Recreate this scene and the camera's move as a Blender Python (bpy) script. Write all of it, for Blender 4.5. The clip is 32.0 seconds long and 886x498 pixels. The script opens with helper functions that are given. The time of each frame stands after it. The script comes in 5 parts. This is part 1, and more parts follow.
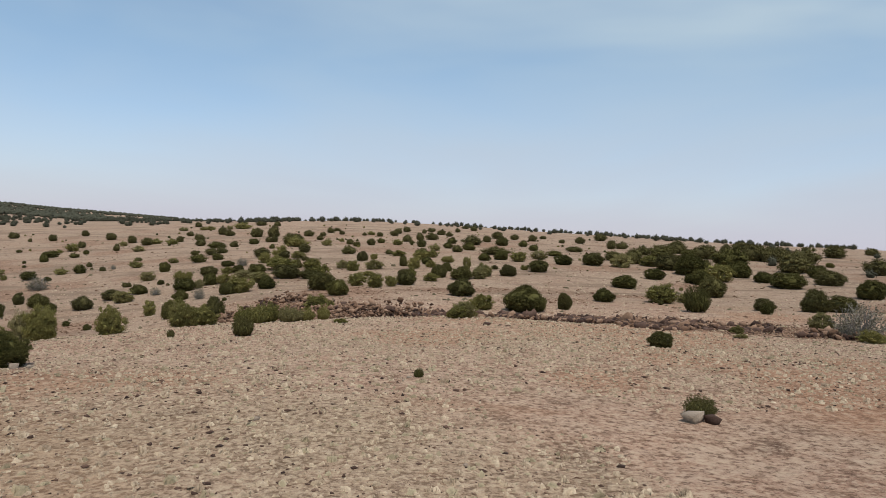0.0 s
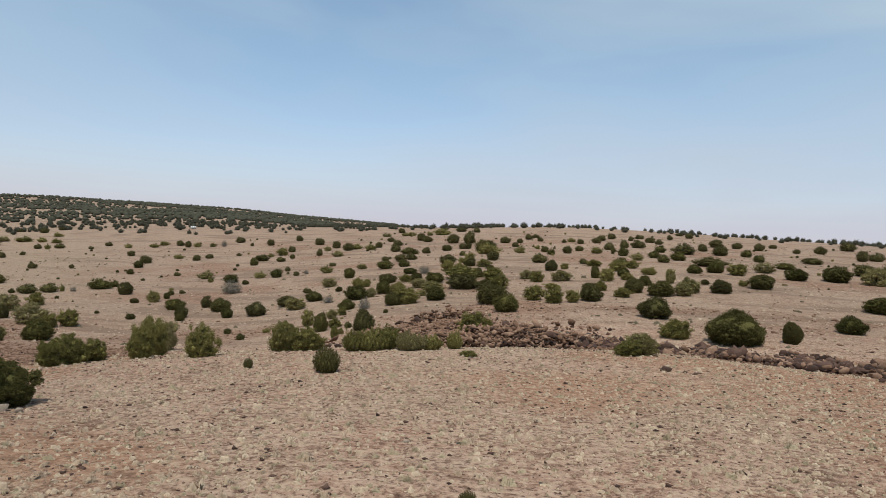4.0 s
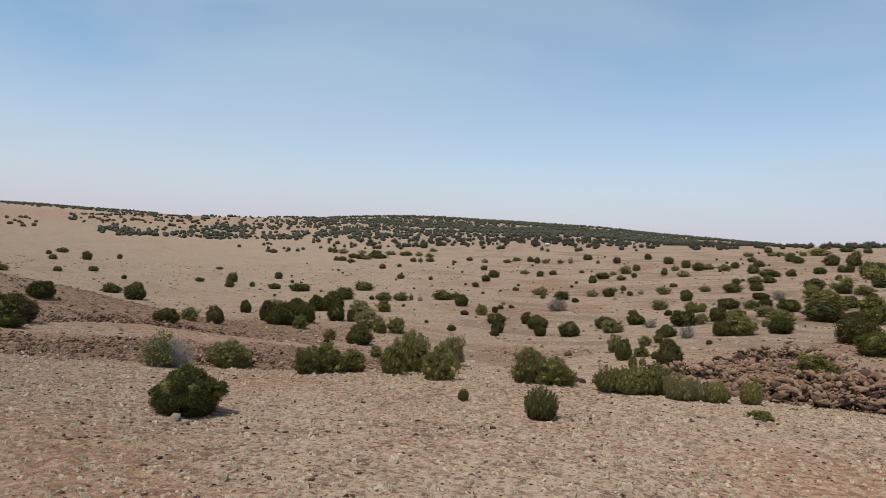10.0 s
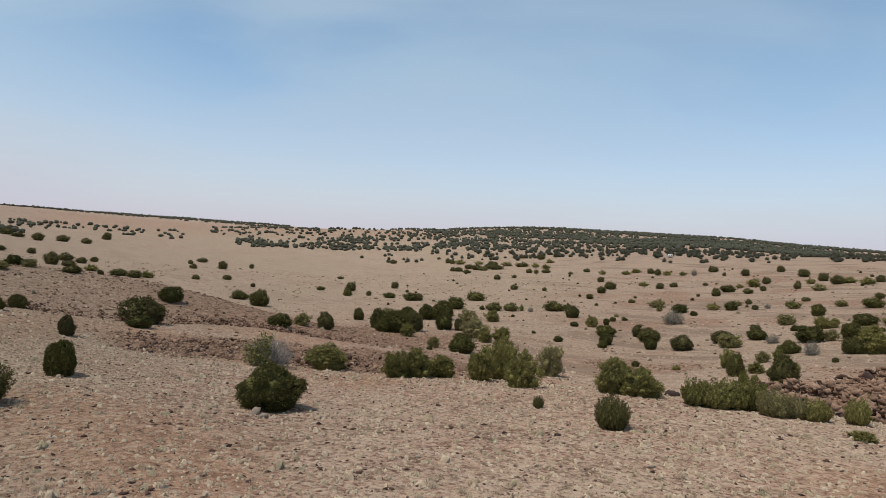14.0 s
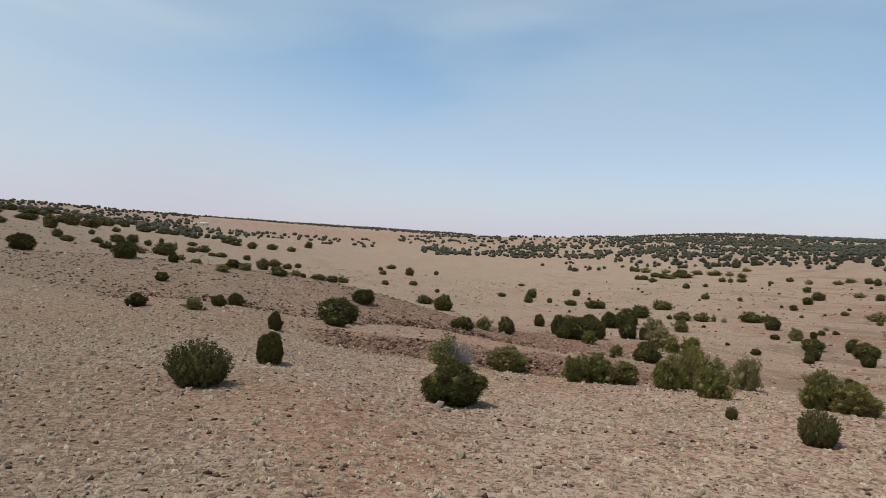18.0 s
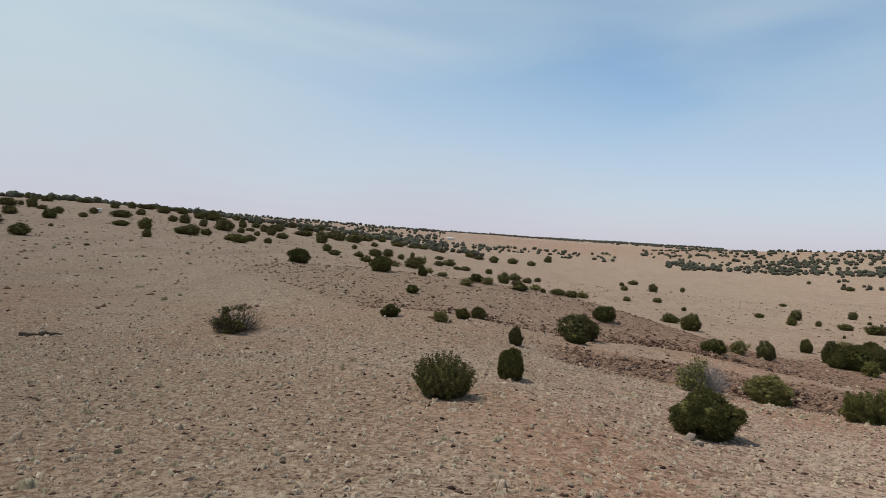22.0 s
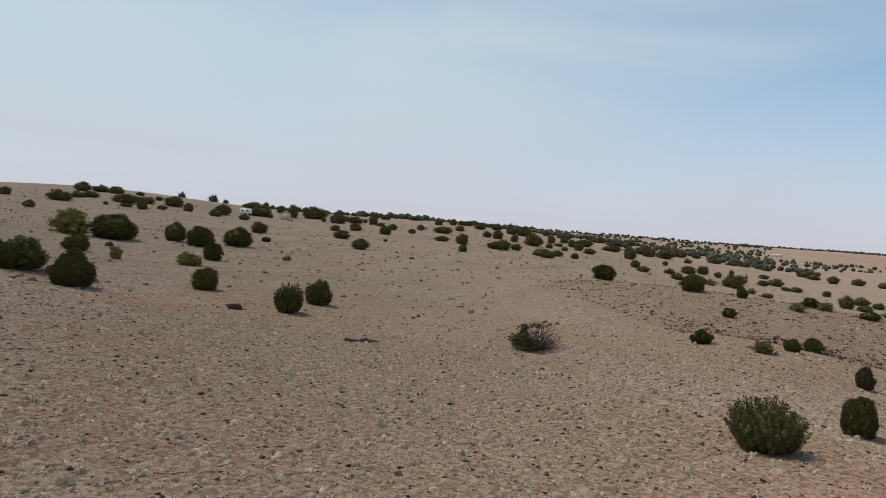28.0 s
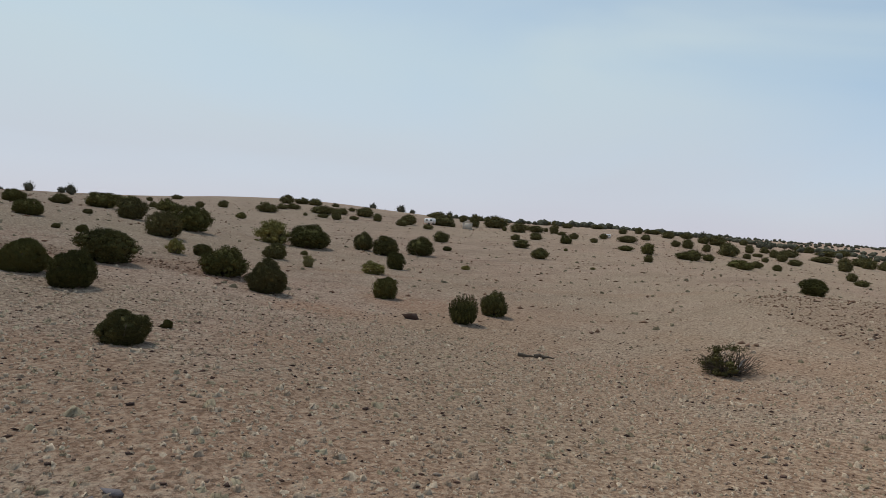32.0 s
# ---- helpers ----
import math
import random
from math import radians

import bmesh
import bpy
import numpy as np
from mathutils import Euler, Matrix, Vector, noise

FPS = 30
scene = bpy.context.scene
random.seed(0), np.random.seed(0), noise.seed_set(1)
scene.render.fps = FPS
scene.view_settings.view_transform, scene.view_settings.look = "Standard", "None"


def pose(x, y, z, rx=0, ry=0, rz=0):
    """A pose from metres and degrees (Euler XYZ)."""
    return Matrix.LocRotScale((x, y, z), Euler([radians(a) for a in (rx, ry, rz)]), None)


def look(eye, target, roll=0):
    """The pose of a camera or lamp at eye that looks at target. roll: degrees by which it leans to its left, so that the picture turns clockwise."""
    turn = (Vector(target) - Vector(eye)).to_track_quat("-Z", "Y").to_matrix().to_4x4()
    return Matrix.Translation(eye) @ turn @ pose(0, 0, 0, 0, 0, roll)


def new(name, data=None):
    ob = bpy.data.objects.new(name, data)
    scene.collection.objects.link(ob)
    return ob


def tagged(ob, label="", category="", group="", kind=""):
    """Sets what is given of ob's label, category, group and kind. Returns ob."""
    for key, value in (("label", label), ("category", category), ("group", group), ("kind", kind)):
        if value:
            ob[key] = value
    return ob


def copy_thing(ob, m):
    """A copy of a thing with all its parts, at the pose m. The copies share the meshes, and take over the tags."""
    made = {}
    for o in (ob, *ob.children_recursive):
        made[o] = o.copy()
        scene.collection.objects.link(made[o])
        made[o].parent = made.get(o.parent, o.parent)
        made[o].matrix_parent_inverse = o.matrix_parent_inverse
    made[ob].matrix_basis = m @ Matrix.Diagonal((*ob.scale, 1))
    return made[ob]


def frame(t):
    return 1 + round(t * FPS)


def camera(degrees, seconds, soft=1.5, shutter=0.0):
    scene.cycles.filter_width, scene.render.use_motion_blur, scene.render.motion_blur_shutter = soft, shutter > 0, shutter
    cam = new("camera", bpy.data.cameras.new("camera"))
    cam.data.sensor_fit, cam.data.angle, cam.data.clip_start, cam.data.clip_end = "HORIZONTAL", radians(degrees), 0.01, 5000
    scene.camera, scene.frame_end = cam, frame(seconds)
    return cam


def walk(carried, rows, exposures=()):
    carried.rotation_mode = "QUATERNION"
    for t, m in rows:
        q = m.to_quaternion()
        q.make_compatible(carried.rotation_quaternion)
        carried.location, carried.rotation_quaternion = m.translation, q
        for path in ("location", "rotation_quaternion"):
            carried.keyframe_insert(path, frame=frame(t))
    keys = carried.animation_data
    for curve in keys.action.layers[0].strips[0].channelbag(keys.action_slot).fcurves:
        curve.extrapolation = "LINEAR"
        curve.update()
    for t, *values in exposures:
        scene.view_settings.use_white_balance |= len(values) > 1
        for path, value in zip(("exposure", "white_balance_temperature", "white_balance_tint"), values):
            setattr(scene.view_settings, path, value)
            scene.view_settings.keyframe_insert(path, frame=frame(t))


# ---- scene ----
cam = camera(65.582, 32.0, soft=0.6)
# seconds, eye x y z, turn to the left, tilt up, lean to the left
PATH = [
    (0.0, -0.000, -0.000, 4.454, 0.000, -0.810, 2.364),
    (0.5, 0.376, 1.304, 4.473, 1.615, -0.793, 2.467),
    (1.0, 0.728, 2.625, 4.520, 3.323, -0.782, 2.545),
    (1.5, 1.072, 3.967, 4.544, 5.139, -0.744, 2.666),
    (2.0, 1.397, 5.288, 4.578, 7.125, -0.757, 2.741),
    (2.5, 1.695, 6.540, 4.646, 9.704, -0.891, 2.761),
    (3.0, 1.939, 7.767, 4.675, 12.329, -0.925, 2.779),
    (3.5, 2.140, 8.972, 4.722, 14.950, -0.997, 2.788),
    (5.5, 2.848, 13.036, 4.760, 25.602, -1.138, 3.039),
    (6.0, 2.838, 13.931, 4.738, 28.159, -1.121, 3.154),
    (6.5, 2.811, 14.731, 4.709, 30.701, -1.119, 3.257),
    (7.0, 2.813, 15.344, 4.706, 33.162, -1.159, 3.375),
    (7.5, 2.827, 15.870, 4.700, 35.679, -1.179, 3.454),
    (8.0, 2.945, 16.288, 4.693, 38.227, -1.183, 3.452),
    (8.5, 3.022, 16.703, 4.693, 40.817, -1.210, 3.436),
    (9.0, 3.164, 17.045, 4.693, 43.367, -1.217, 3.414),
    (9.5, 3.309, 17.301, 4.710, 45.712, -1.225, 3.399),
    (10.0, 3.434, 17.541, 4.693, 47.378, -1.157, 3.354),
    (10.5, 3.597, 17.762, 4.682, 48.508, -1.093, 3.374),
    (11.0, 3.713, 17.962, 4.661, 49.435, -1.021, 3.383),
    (11.5, 3.886, 18.147, 4.659, 50.438, -0.985, 3.346),
    (12.0, 3.986, 18.257, 4.664, 51.351, -0.962, 3.337),
    (12.5, 4.129, 18.370, 4.652, 52.348, -0.871, 3.373),
    (13.0, 4.278, 18.408, 4.620, 53.411, -0.789, 3.415),
    (13.5, 4.451, 18.541, 4.623, 55.050, -0.758, 3.360),
    (14.0, 4.620, 18.645, 4.591, 57.445, -0.764, 3.258),
    (14.5, 4.767, 18.701, 4.531, 60.405, -0.765, 3.216),
    (16.5, 4.736, 18.764, 4.277, 67.304, -0.869, 2.919),
    (17.0, 4.723, 18.691, 4.279, 68.726, -0.891, 2.950),
    (17.5, 4.729, 18.651, 4.283, 70.293, -0.856, 2.959),
    (18.0, 4.764, 18.634, 4.331, 72.442, -0.891, 2.956),
    (18.5, 4.795, 18.599, 4.378, 75.132, -0.917, 2.839),
    (19.0, 4.837, 18.577, 4.414, 77.825, -0.929, 2.717),
    (19.5, 4.909, 18.559, 4.439, 80.380, -0.915, 2.620),
    (20.0, 4.885, 18.539, 4.456, 82.808, -0.878, 2.679),
    (20.5, 4.789, 18.545, 4.451, 85.215, -0.834, 2.868),
    (21.0, 4.664, 18.543, 4.424, 87.529, -0.773, 2.958),
    (21.5, 4.540, 18.577, 4.428, 89.854, -0.754, 2.921),
    (22.0, 4.367, 18.623, 4.425, 92.211, -0.723, 2.884),
    (22.5, 4.175, 18.648, 4.420, 94.484, -0.753, 2.861),
    (23.0, 3.990, 18.664, 4.413, 96.711, -0.750, 2.843),
    (23.5, 3.830, 18.701, 4.415, 98.952, -0.766, 2.808),
    (24.0, 3.667, 18.718, 4.420, 101.190, -0.752, 2.889),
    (24.5, 3.565, 18.705, 4.472, 103.334, -0.794, 2.953),
    (25.0, 3.363, 18.656, 4.474, 105.385, -0.772, 2.984),
    (25.5, 3.222, 18.642, 4.479, 107.420, -0.731, 2.962),
    (27.5, 2.718, 18.601, 4.545, 115.620, -0.789, 3.128),
    (28.0, 2.536, 18.613, 4.534, 117.579, -0.814, 3.147),
    (28.5, 2.352, 18.602, 4.555, 119.538, -0.908, 3.162),
    (29.0, 2.199, 18.592, 4.579, 121.509, -0.940, 3.199),
    (29.5, 2.076, 18.617, 4.593, 123.511, -0.978, 3.179),
    (30.0, 1.868, 18.416, 4.588, 125.432, -0.958, 3.317),
    (30.5, 1.739, 18.391, 4.605, 127.415, -0.947, 3.296),
    (31.0, 1.621, 18.336, 4.638, 129.273, -0.947, 3.305),
    (31.5, 1.452, 18.268, 4.666, 131.006, -0.925, 3.272),
    (32.0, 1.268, 18.177, 4.694, 132.658, -0.948, 3.230),
]


def path_pose(x, y, z, turn, tilt, lean):
    a, b = radians(turn), radians(tilt)
    way = Vector((-math.sin(a) * math.cos(b), math.cos(a) * math.cos(b), math.sin(b)))
    return look((x, y, z), Vector((x, y, z)) + way, lean)


walk(cam, [(r[0], path_pose(*r[1:])) for r in PATH])

# ---- world and sun ----
SUN_TURN, SUN_HIGH = 190.0, 62.0  # the sun stands high behind the start of the flight
SKY = 0.14


def node(tree, kind, **values):
    n = tree.nodes.new(kind)
    for key, value in values.items():
        n.inputs[key.replace("_", " ")].default_value = value
    return n


def blend(tree, fac, a, b, mode="MIX"):
    """Mix two colours; each may be a socket or a colour, fac a socket or a number."""
    m = tree.nodes.new("ShaderNodeMix")
    m.data_type, m.blend_type = "RGBA", mode
    for k, v in ((0, fac), (6, a), (7, b)):
        if isinstance(v, bpy.types.NodeSocket):
            tree.links.new(v, m.inputs[k])
        else:
            m.inputs[k].default_value = (*v, 1) if isinstance(v, tuple) else v
    return m.outputs[2]


def span(tree, value, low, high, to_low=0.0, to_high=1.0):
    r = tree.nodes.new("ShaderNodeMapRange")
    for k, v in zip(("From Min", "From Max", "To Min", "To Max"), (low, high, to_low, to_high)):
        r.inputs[k].default_value = v
    tree.links.new(value, r.inputs["Value"])
    return r.outputs["Result"]


def make_world():
    world = bpy.data.worlds.new("sky")
    world.use_nodes = True
    tree = world.node_tree
    back, out = tree.nodes["Background"], tree.nodes["World Output"]
    link = tree.links.new
    sky = tree.nodes.new("ShaderNodeTexSky")
    sky.sky_type, sky.sun_disc = "NISHITA", False
    sky.sun_elevation, sky.sun_rotation = radians(SUN_HIGH), radians(-SUN_TURN)
    sky.air_density, sky.dust_density, sky.ozone_density, sky.altitude = 1.0, 1.0, 1.0, 1700
    coord = tree.nodes.new("ShaderNodeTexCoord")
    mapping = node(tree, "ShaderNodeMapping", Scale=(0.8, 1.3, 4.2), Rotation=(0.2, 0.12, 0.9))
    link(coord.outputs["Generated"], mapping.inputs["Vector"])
    cirrus = node(tree, "ShaderNodeTexNoise", Scale=1.3, Detail=4.0, Roughness=0.45, Distortion=0.5)
    link(mapping.outputs["Vector"], cirrus.inputs["Vector"])
    veil = span(tree, cirrus.outputs["Fac"], 0.40, 0.66, 0.22, 0.88)
    clear = tree.nodes.new("ShaderNodeVectorMath")
    clear.operation = "DOT_PRODUCT"
    clear.inputs[1].default_value = (-math.sin(radians(47)) * 0.9, math.cos(radians(47)) * 0.9, 0.44)
    link(coord.outputs["Generated"], clear.inputs[0])
    thin = tree.nodes.new("ShaderNodeMath")
    thin.operation = "MULTIPLY"
    link(veil, thin.inputs[0])
    link(span(tree, clear.outputs["Value"], 0.72, 0.98, 1.0, 0.62), thin.inputs[1])
    veil = thin.outputs[0]
    colour = blend(tree, veil, blend(tree, 1.0, sky.outputs["Color"], (0.88, 1.03, 1.03), "MULTIPLY"), (3.5, 4.35, 5.0))
    # the veil thickens towards the sun
    near_sun = tree.nodes.new("ShaderNodeVectorMath")
    near_sun.operation = "DOT_PRODUCT"
    near_sun.inputs[1].default_value = (-math.sin(radians(150)), math.cos(radians(150)), 0.0)
    link(coord.outputs["Generated"], near_sun.inputs[0])
    colour = blend(tree, span(tree, near_sun.outputs["Value"], 0.3, 1.0, 0.0, 0.6), colour, (4.3, 5.0, 5.15))
    # the dry haze low over the land
    part_xyz = tree.nodes.new("ShaderNodeSeparateXYZ")
    link(coord.outputs["Generated"], part_xyz.inputs["Vector"])
    low = span(tree, part_xyz.outputs["Z"], 0.0, 0.26, 1.0, 0.0)
    power = tree.nodes.new("ShaderNodeMath")
    power.operation = "POWER"
    power.inputs[1].default_value = 1.5
    link(low, power.inputs[0])
    colour = blend(tree, power.outputs[0], colour, (4.1, 3.98, 4.6))
    link(colour, back.inputs["Color"])
    back.inputs["Strength"].default_value = SKY
    link(back.outputs["Background"], out.inputs["Surface"])
    scene.world = world


make_world()
sun = new("sun", bpy.data.lights.new("sun", "SUN"))
sun.data.energy, sun.data.angle, sun.data.color = 3.0, radians(0.6), (1.0, 0.95, 0.87)
sa, sh = radians(SUN_TURN), radians(SUN_HIGH)
sun_way = Vector((-math.sin(sa) * math.cos(sh), math.cos(sa) * math.cos(sh), math.sin(sh)))
sun.matrix_world = look(sun_way * 100, (0, 0, 0))
scene.view_settings.exposure = 0.0

# ---- lie of the land ----
KX, KY = 3.5, 17.5  # the middle of the land, under the flight
TURNS = (-75, -45, -25, -8, 8, 22, 38, 52, 65, 78, 90, 103, 116, 130, 144, 158, 180, 230)
RINGS = {
    4: (0.1,) * 18,
    10: (0.1, 0.2, 0.1, 0, 0, -0.1, -0.1, -0.1, -0.1, 0, 0, 0, 0, 0.1, 0.3, 0.4, 0.5, 0.3),
    20: (0, 0, -0.3, -0.4, -0.5, -0.6, -0.65, -0.9, -0.95, -0.55, -0.6, -0.6, -0.5, -0.1, 0.6, 0.9, 1.2, 0.8),
    29: (-0.1, -0.2, -0.6, -0.7, -0.8, -1.0, -1.2, -1.6, -1.7, -1.2, -0.6, -0.7, -0.7, -0.2, 0.6, 1.2, 1.8, 0.9),
    38: (-0.2, -0.3, -0.9, -1.4, -1.8, -2.6, -3.0, -2.8, -2.6, -1.9, -0.5, -0.8, -1.0, -0.4, 0.6, 1.7, 2.4, 1),
    52: (-0.2, -0.3, -0.9, -1.1, -1.4, -2.3, -4.5, -4.6, -3.4, -2.2, -0.35, 0.05, -0.8, 0.1, 1.0, 2.6, 3.8, 1.5),
    66: (0.2, -0.2, -0.9, -0.6, -1.0, -2.2, -5.0, -5.6, -4.4, -0.95, 0.75, 1.2, -0.3, 0.7, 1.9, 4.1, 5.6, 2.3),
    80: (0.6, 0.4, 0.2, 0.4, -0.3, -1.8, -4.9, -5.9, -5.8, -4.0, -1.5, 0.8, 0.5, 1.2, 2.5, 5.1, 6.6, 3),
    110: (1.6, 1.6, 1.7, 2.2, 1.7, -0.3, -4.3, -5.8, -6.4, -5.6, -3.2, 0.7, 2.2, 3.0, 4.3, 6.9, 7.6, 4.7),
    160: (3, 3, 3.2, 4.5, 4.3, 2, -3, -5.5, -7, -6.2, -4.2, 1.6, 5.4, 5.9, 8.0, 8.9, 7.8, 6),
    270: (6, 6.9, 8.5, 10.5, 11.5, 7.2, 3, -3, -7, -6.3, -3.5, 4.6, 10.6, 11.6, 16.2, 12.8, 10.5, 8),
    450: (6, 6.5, 8, 10, 10, 6, 9, 4, -4, -5.0, -1.5, 7.0, 14.6, 16.4, 16, 14, 12, 9),
    650: (5, 6, 7, 8, 8, 7.5, 15.5, 12.5, 10.2, 1, 2, 11, 19, 21, 17, 14, 11, 9),
    950: (4, 4, 4, 4, 5, 16.5, 26, 25.2, 7, 7, 14, 21, 25, 24, 16, 12, 10, 8),
    1800: (2, 2, 2, 2, 2, 6, 12, 14, 14, 19, 20, 20, 18, 14, 10, 8, 6, 4),
    4600: (0,) * 18,
}
RADII = np.log(np.array(sorted(RINGS), float))
TABLE = np.array([RINGS[r] for r in sorted(RINGS)], float)
ANGLES = np.array(TURNS, float)


def hermite(knots, values, at):
    """Smooth curve through the values at the knots (rows of values along the first axis)."""
    n = len(knots)
    slope = np.empty_like(values)
    slope[1:-1] = (values[2:] - values[:-2]) / (knots[2:] - knots[:-2])[:, None]
    slope[0], slope[-1] = (values[1] - values[0]) / (knots[1] - knots[0]), (values[-1] - values[-2]) / (knots[-1] - knots[-2])
    at = np.clip(at, knots[0], knots[-1])
    k = np.clip(np.searchsorted(knots, at) - 1, 0, n - 2)
    return k, slope, at


def spline(knots, values, at):
    """values: (n, m); at: (m,) one place for each column."""
    k, slope, at = hermite(knots, values, at)
    h = knots[k + 1] - knots[k]
    u = (at - knots[k]) / h
    c = np.arange(len(at))
    a, b, sa_, sb_ = values[k, c], values[k + 1, c], slope[k, c] * h, slope[k + 1, c] * h
    return (2 * u**3 - 3 * u**2 + 1) * a + (u**3 - 2 * u**2 + u) * sa_ + (-2 * u**3 + 3 * u**2) * b + (u**3 - u**2) * sb_


def value_noise(x, y, cell, seed):
    """Smooth noise in -1..1, with lumps of about cell metres."""
    x, y = np.asarray(x, float) / cell, np.asarray(y, float) / cell
    i, j = np.floor(x).astype(np.int64), np.floor(y).astype(np.int64)
    u, v = x - i, y - j
    u, v = u * u * (3 - 2 * u), v * v * (3 - 2 * v)

    def h(p, q):
        s = (p * 374761393 + q * 668265263 + seed * 974634541) & 0xFFFFFFFF
        s = ((s ^ (s >> 13)) * 1274126177) & 0xFFFFFFFF
        return ((s ^ (s >> 16)) & 0xFFFF) / 32767.5 - 1

    return (h(i, j) * (1 - u) + h(i + 1, j) * u) * (1 - v) + (h(i, j + 1) * (1 - u) + h(i + 1, j + 1) * u) * v


def polar(x, y):
    dx, dy = np.asarray(x, float) - KX, np.asarray(y, float) - KY
    turn = np.degrees(np.arctan2(-dx, dy))
    return np.where(turn < -102, turn + 360, turn), np.hypot(dx, dy)


def bench_edge(turn):
    """Distance of the lip of the brown stony bench."""
    return np.interp(turn, (54, 60, 65, 70, 75, 79, 82, 86, 97, 103, 108), (50, 52, 52, 54, 52, 49, 48, 46, 45.5, 51, 62))


def height(x, y):
    x, y = np.atleast_1d(np.asarray(x, float)), np.atleast_1d(np.asarray(y, float))
    turn, far = polar(x, y)
    # close the circle behind the camera
    wrap = np.concatenate([TABLE, TABLE[:, :1]], axis=1)
    knots = np.append(ANGLES, 285.0)
    turn = np.where(turn < -75, turn + 360, turn)
    rings = np.stack([spline(knots, np.repeat(wrap[i][:, None], len(x), axis=1), turn) for i in range(len(TABLE))])
    z = spline(RADII, rings, np.log(np.maximum(far, 4.0)))
    # the hillside in the east rises a little less steeply
    east = np.interp(turn, (-75, -12, 0, 10, 18, 22, 200, 285), (1, 1, 0.7, 0.5, 0.2, 0, 0, 1))
    z = z - east * 0.0045 * np.clip(far - 12, 0, 330)
    # the low scarp along the lip of the bench
    past = far - bench_edge(turn) - 0.7 * value_noise(x, y, 3.1, 6)
    z = z - 0.26 * np.interp(turn, (62, 70, 96, 105), (0, 1, 1, 0.25)) * np.clip((past + 0.2) / 1.1, 0, 1) * np.clip((17 - past) / 12, 0, 1)
    fine = np.clip(1.2 - far / 120, 0.15, 1)
    z = z + 0.10 * value_noise(x, y, 9, 1) * fine + 0.04 * value_noise(x, y, 2.3, 2) * fine
    z = z + np.clip((far - 45) / 40, 0, 1) * 0.11 * value_noise(x, y, 14, 4)
    z = z + np.clip((far - 60) / 400, 0, 1.2) * 0.9 * value_noise(x, y, 55, 3)
    return z


def ground_z(x, y):
    return float(height(x, y)[0])

# ---- where the rubble, red earth and tracks lie ----


def step(a, b, v):
    u = np.clip((np.asarray(v, float) - a) / (b - a), 0, 1)
    return u * u * (3 - 2 * u)


def field_edge(turn):
    """Distance at which the near field breaks off into the stony gully."""
    return np.interp(turn, (-60, -46, -37, -24, -10, 4, 16, 25, 38, 48, 59, 70), (29, 28, 28, 27.5, 31, 32, 32, 32, 31, 31, 33, 36))


def rubble(x, y):
    """0..1: how far the ground is covered with brown broken rock."""
    turn, far = polar(x, y)
    ragged = 2.2 * value_noise(x, y, 5, 11) + 1.0 * value_noise(x, y, 1.6, 12)
    upper = bench_edge(turn) + 0.8 * ragged
    bank = step(51, 56, turn + ragged) * (1 - step(105, 110, turn + 0.5 * ragged)) * step(-0.5, 2.5, far - upper) * (1 - step(70, 84, far + 2 * ragged)) * np.interp(turn, (74, 84), (0.95, 0.5))
    ledge = step(45, 51, turn + ragged) * (1 - step(78, 83, turn + ragged)) * step(34.5, 36.5, far + 0.6 * ragged) * (1 - step(-9, -6, far - upper + ragged - np.interp(turn, (56, 66), (8.5, 1.0))))
    talus = np.maximum(bank, ledge)
    edge = field_edge(turn) + 0.6 * ragged
    deep = np.interp(turn, (-60, -35, -20, -5, 8, 14, 18, 28, 33), (8, 11, 9, 7, 5, 16, 22, 19, 4))
    gully = step(0, 1.0, far - edge) * (1 - step(0.6, 1.2, (far - edge) / deep)) * (1 - step(31, 37, turn))
    spots = step(0.22, 0.62, value_noise(x, y, 11, 14) + 0.45 * value_noise(x, y, 3.5, 15)) * step(44, 60, far) * (1 - step(150, 260, far)) * (1 - step(40, 60, turn)) * 0.75
    gully = np.maximum(gully, spots)
    ramp = step(142, 147, turn) * step(46, 48, far + ragged) * (1 - step(51, 54, far + ragged)) * 0.8
    return np.clip(np.maximum(np.maximum(talus, gully), ramp), 0, 1)


def segment_near(x, y, points, wide):
    """1 on the line through the points, falling to 0 at the given half width."""
    best = np.full(np.shape(x), 1e9)
    for (ax, ay), (bx, by) in zip(points, points[1:]):
        dx, dy = bx - ax, by - ay
        u = np.clip(((x - ax) * dx + (y - ay) * dy) / (dx * dx + dy * dy), 0, 1)
        best = np.minimum(best, np.hypot(x - ax - u * dx, y - ay - u * dy))
    return 1 - step(0.45 * wide, wide, best)


FAR_ROAD = ((-460, 325), (-428, 295), (-381, 255), (-310, 206), (-257, 177), (-207, 154), (-171, 137), (-120, 118))
SIDE_ROAD = ((-470, 120), (-452, 146), (-367, 157), (-326, 201), (-310, 206))
NEAR_TRACK = ((-12, -26), (-33, -30.6), (-39.5, -29.7), (-47, -22), (-55, -19), (-65, -11.3), (-80, 2))


def pale_earth(x, y):
    road = np.maximum(0.5 * segment_near(x, y, FAR_ROAD, 2.6), 0.4 * segment_near(x, y, SIDE_ROAD, 2.4))
    return np.maximum(road, 0.25 * segment_near(x, y, NEAR_TRACK, 2.6))


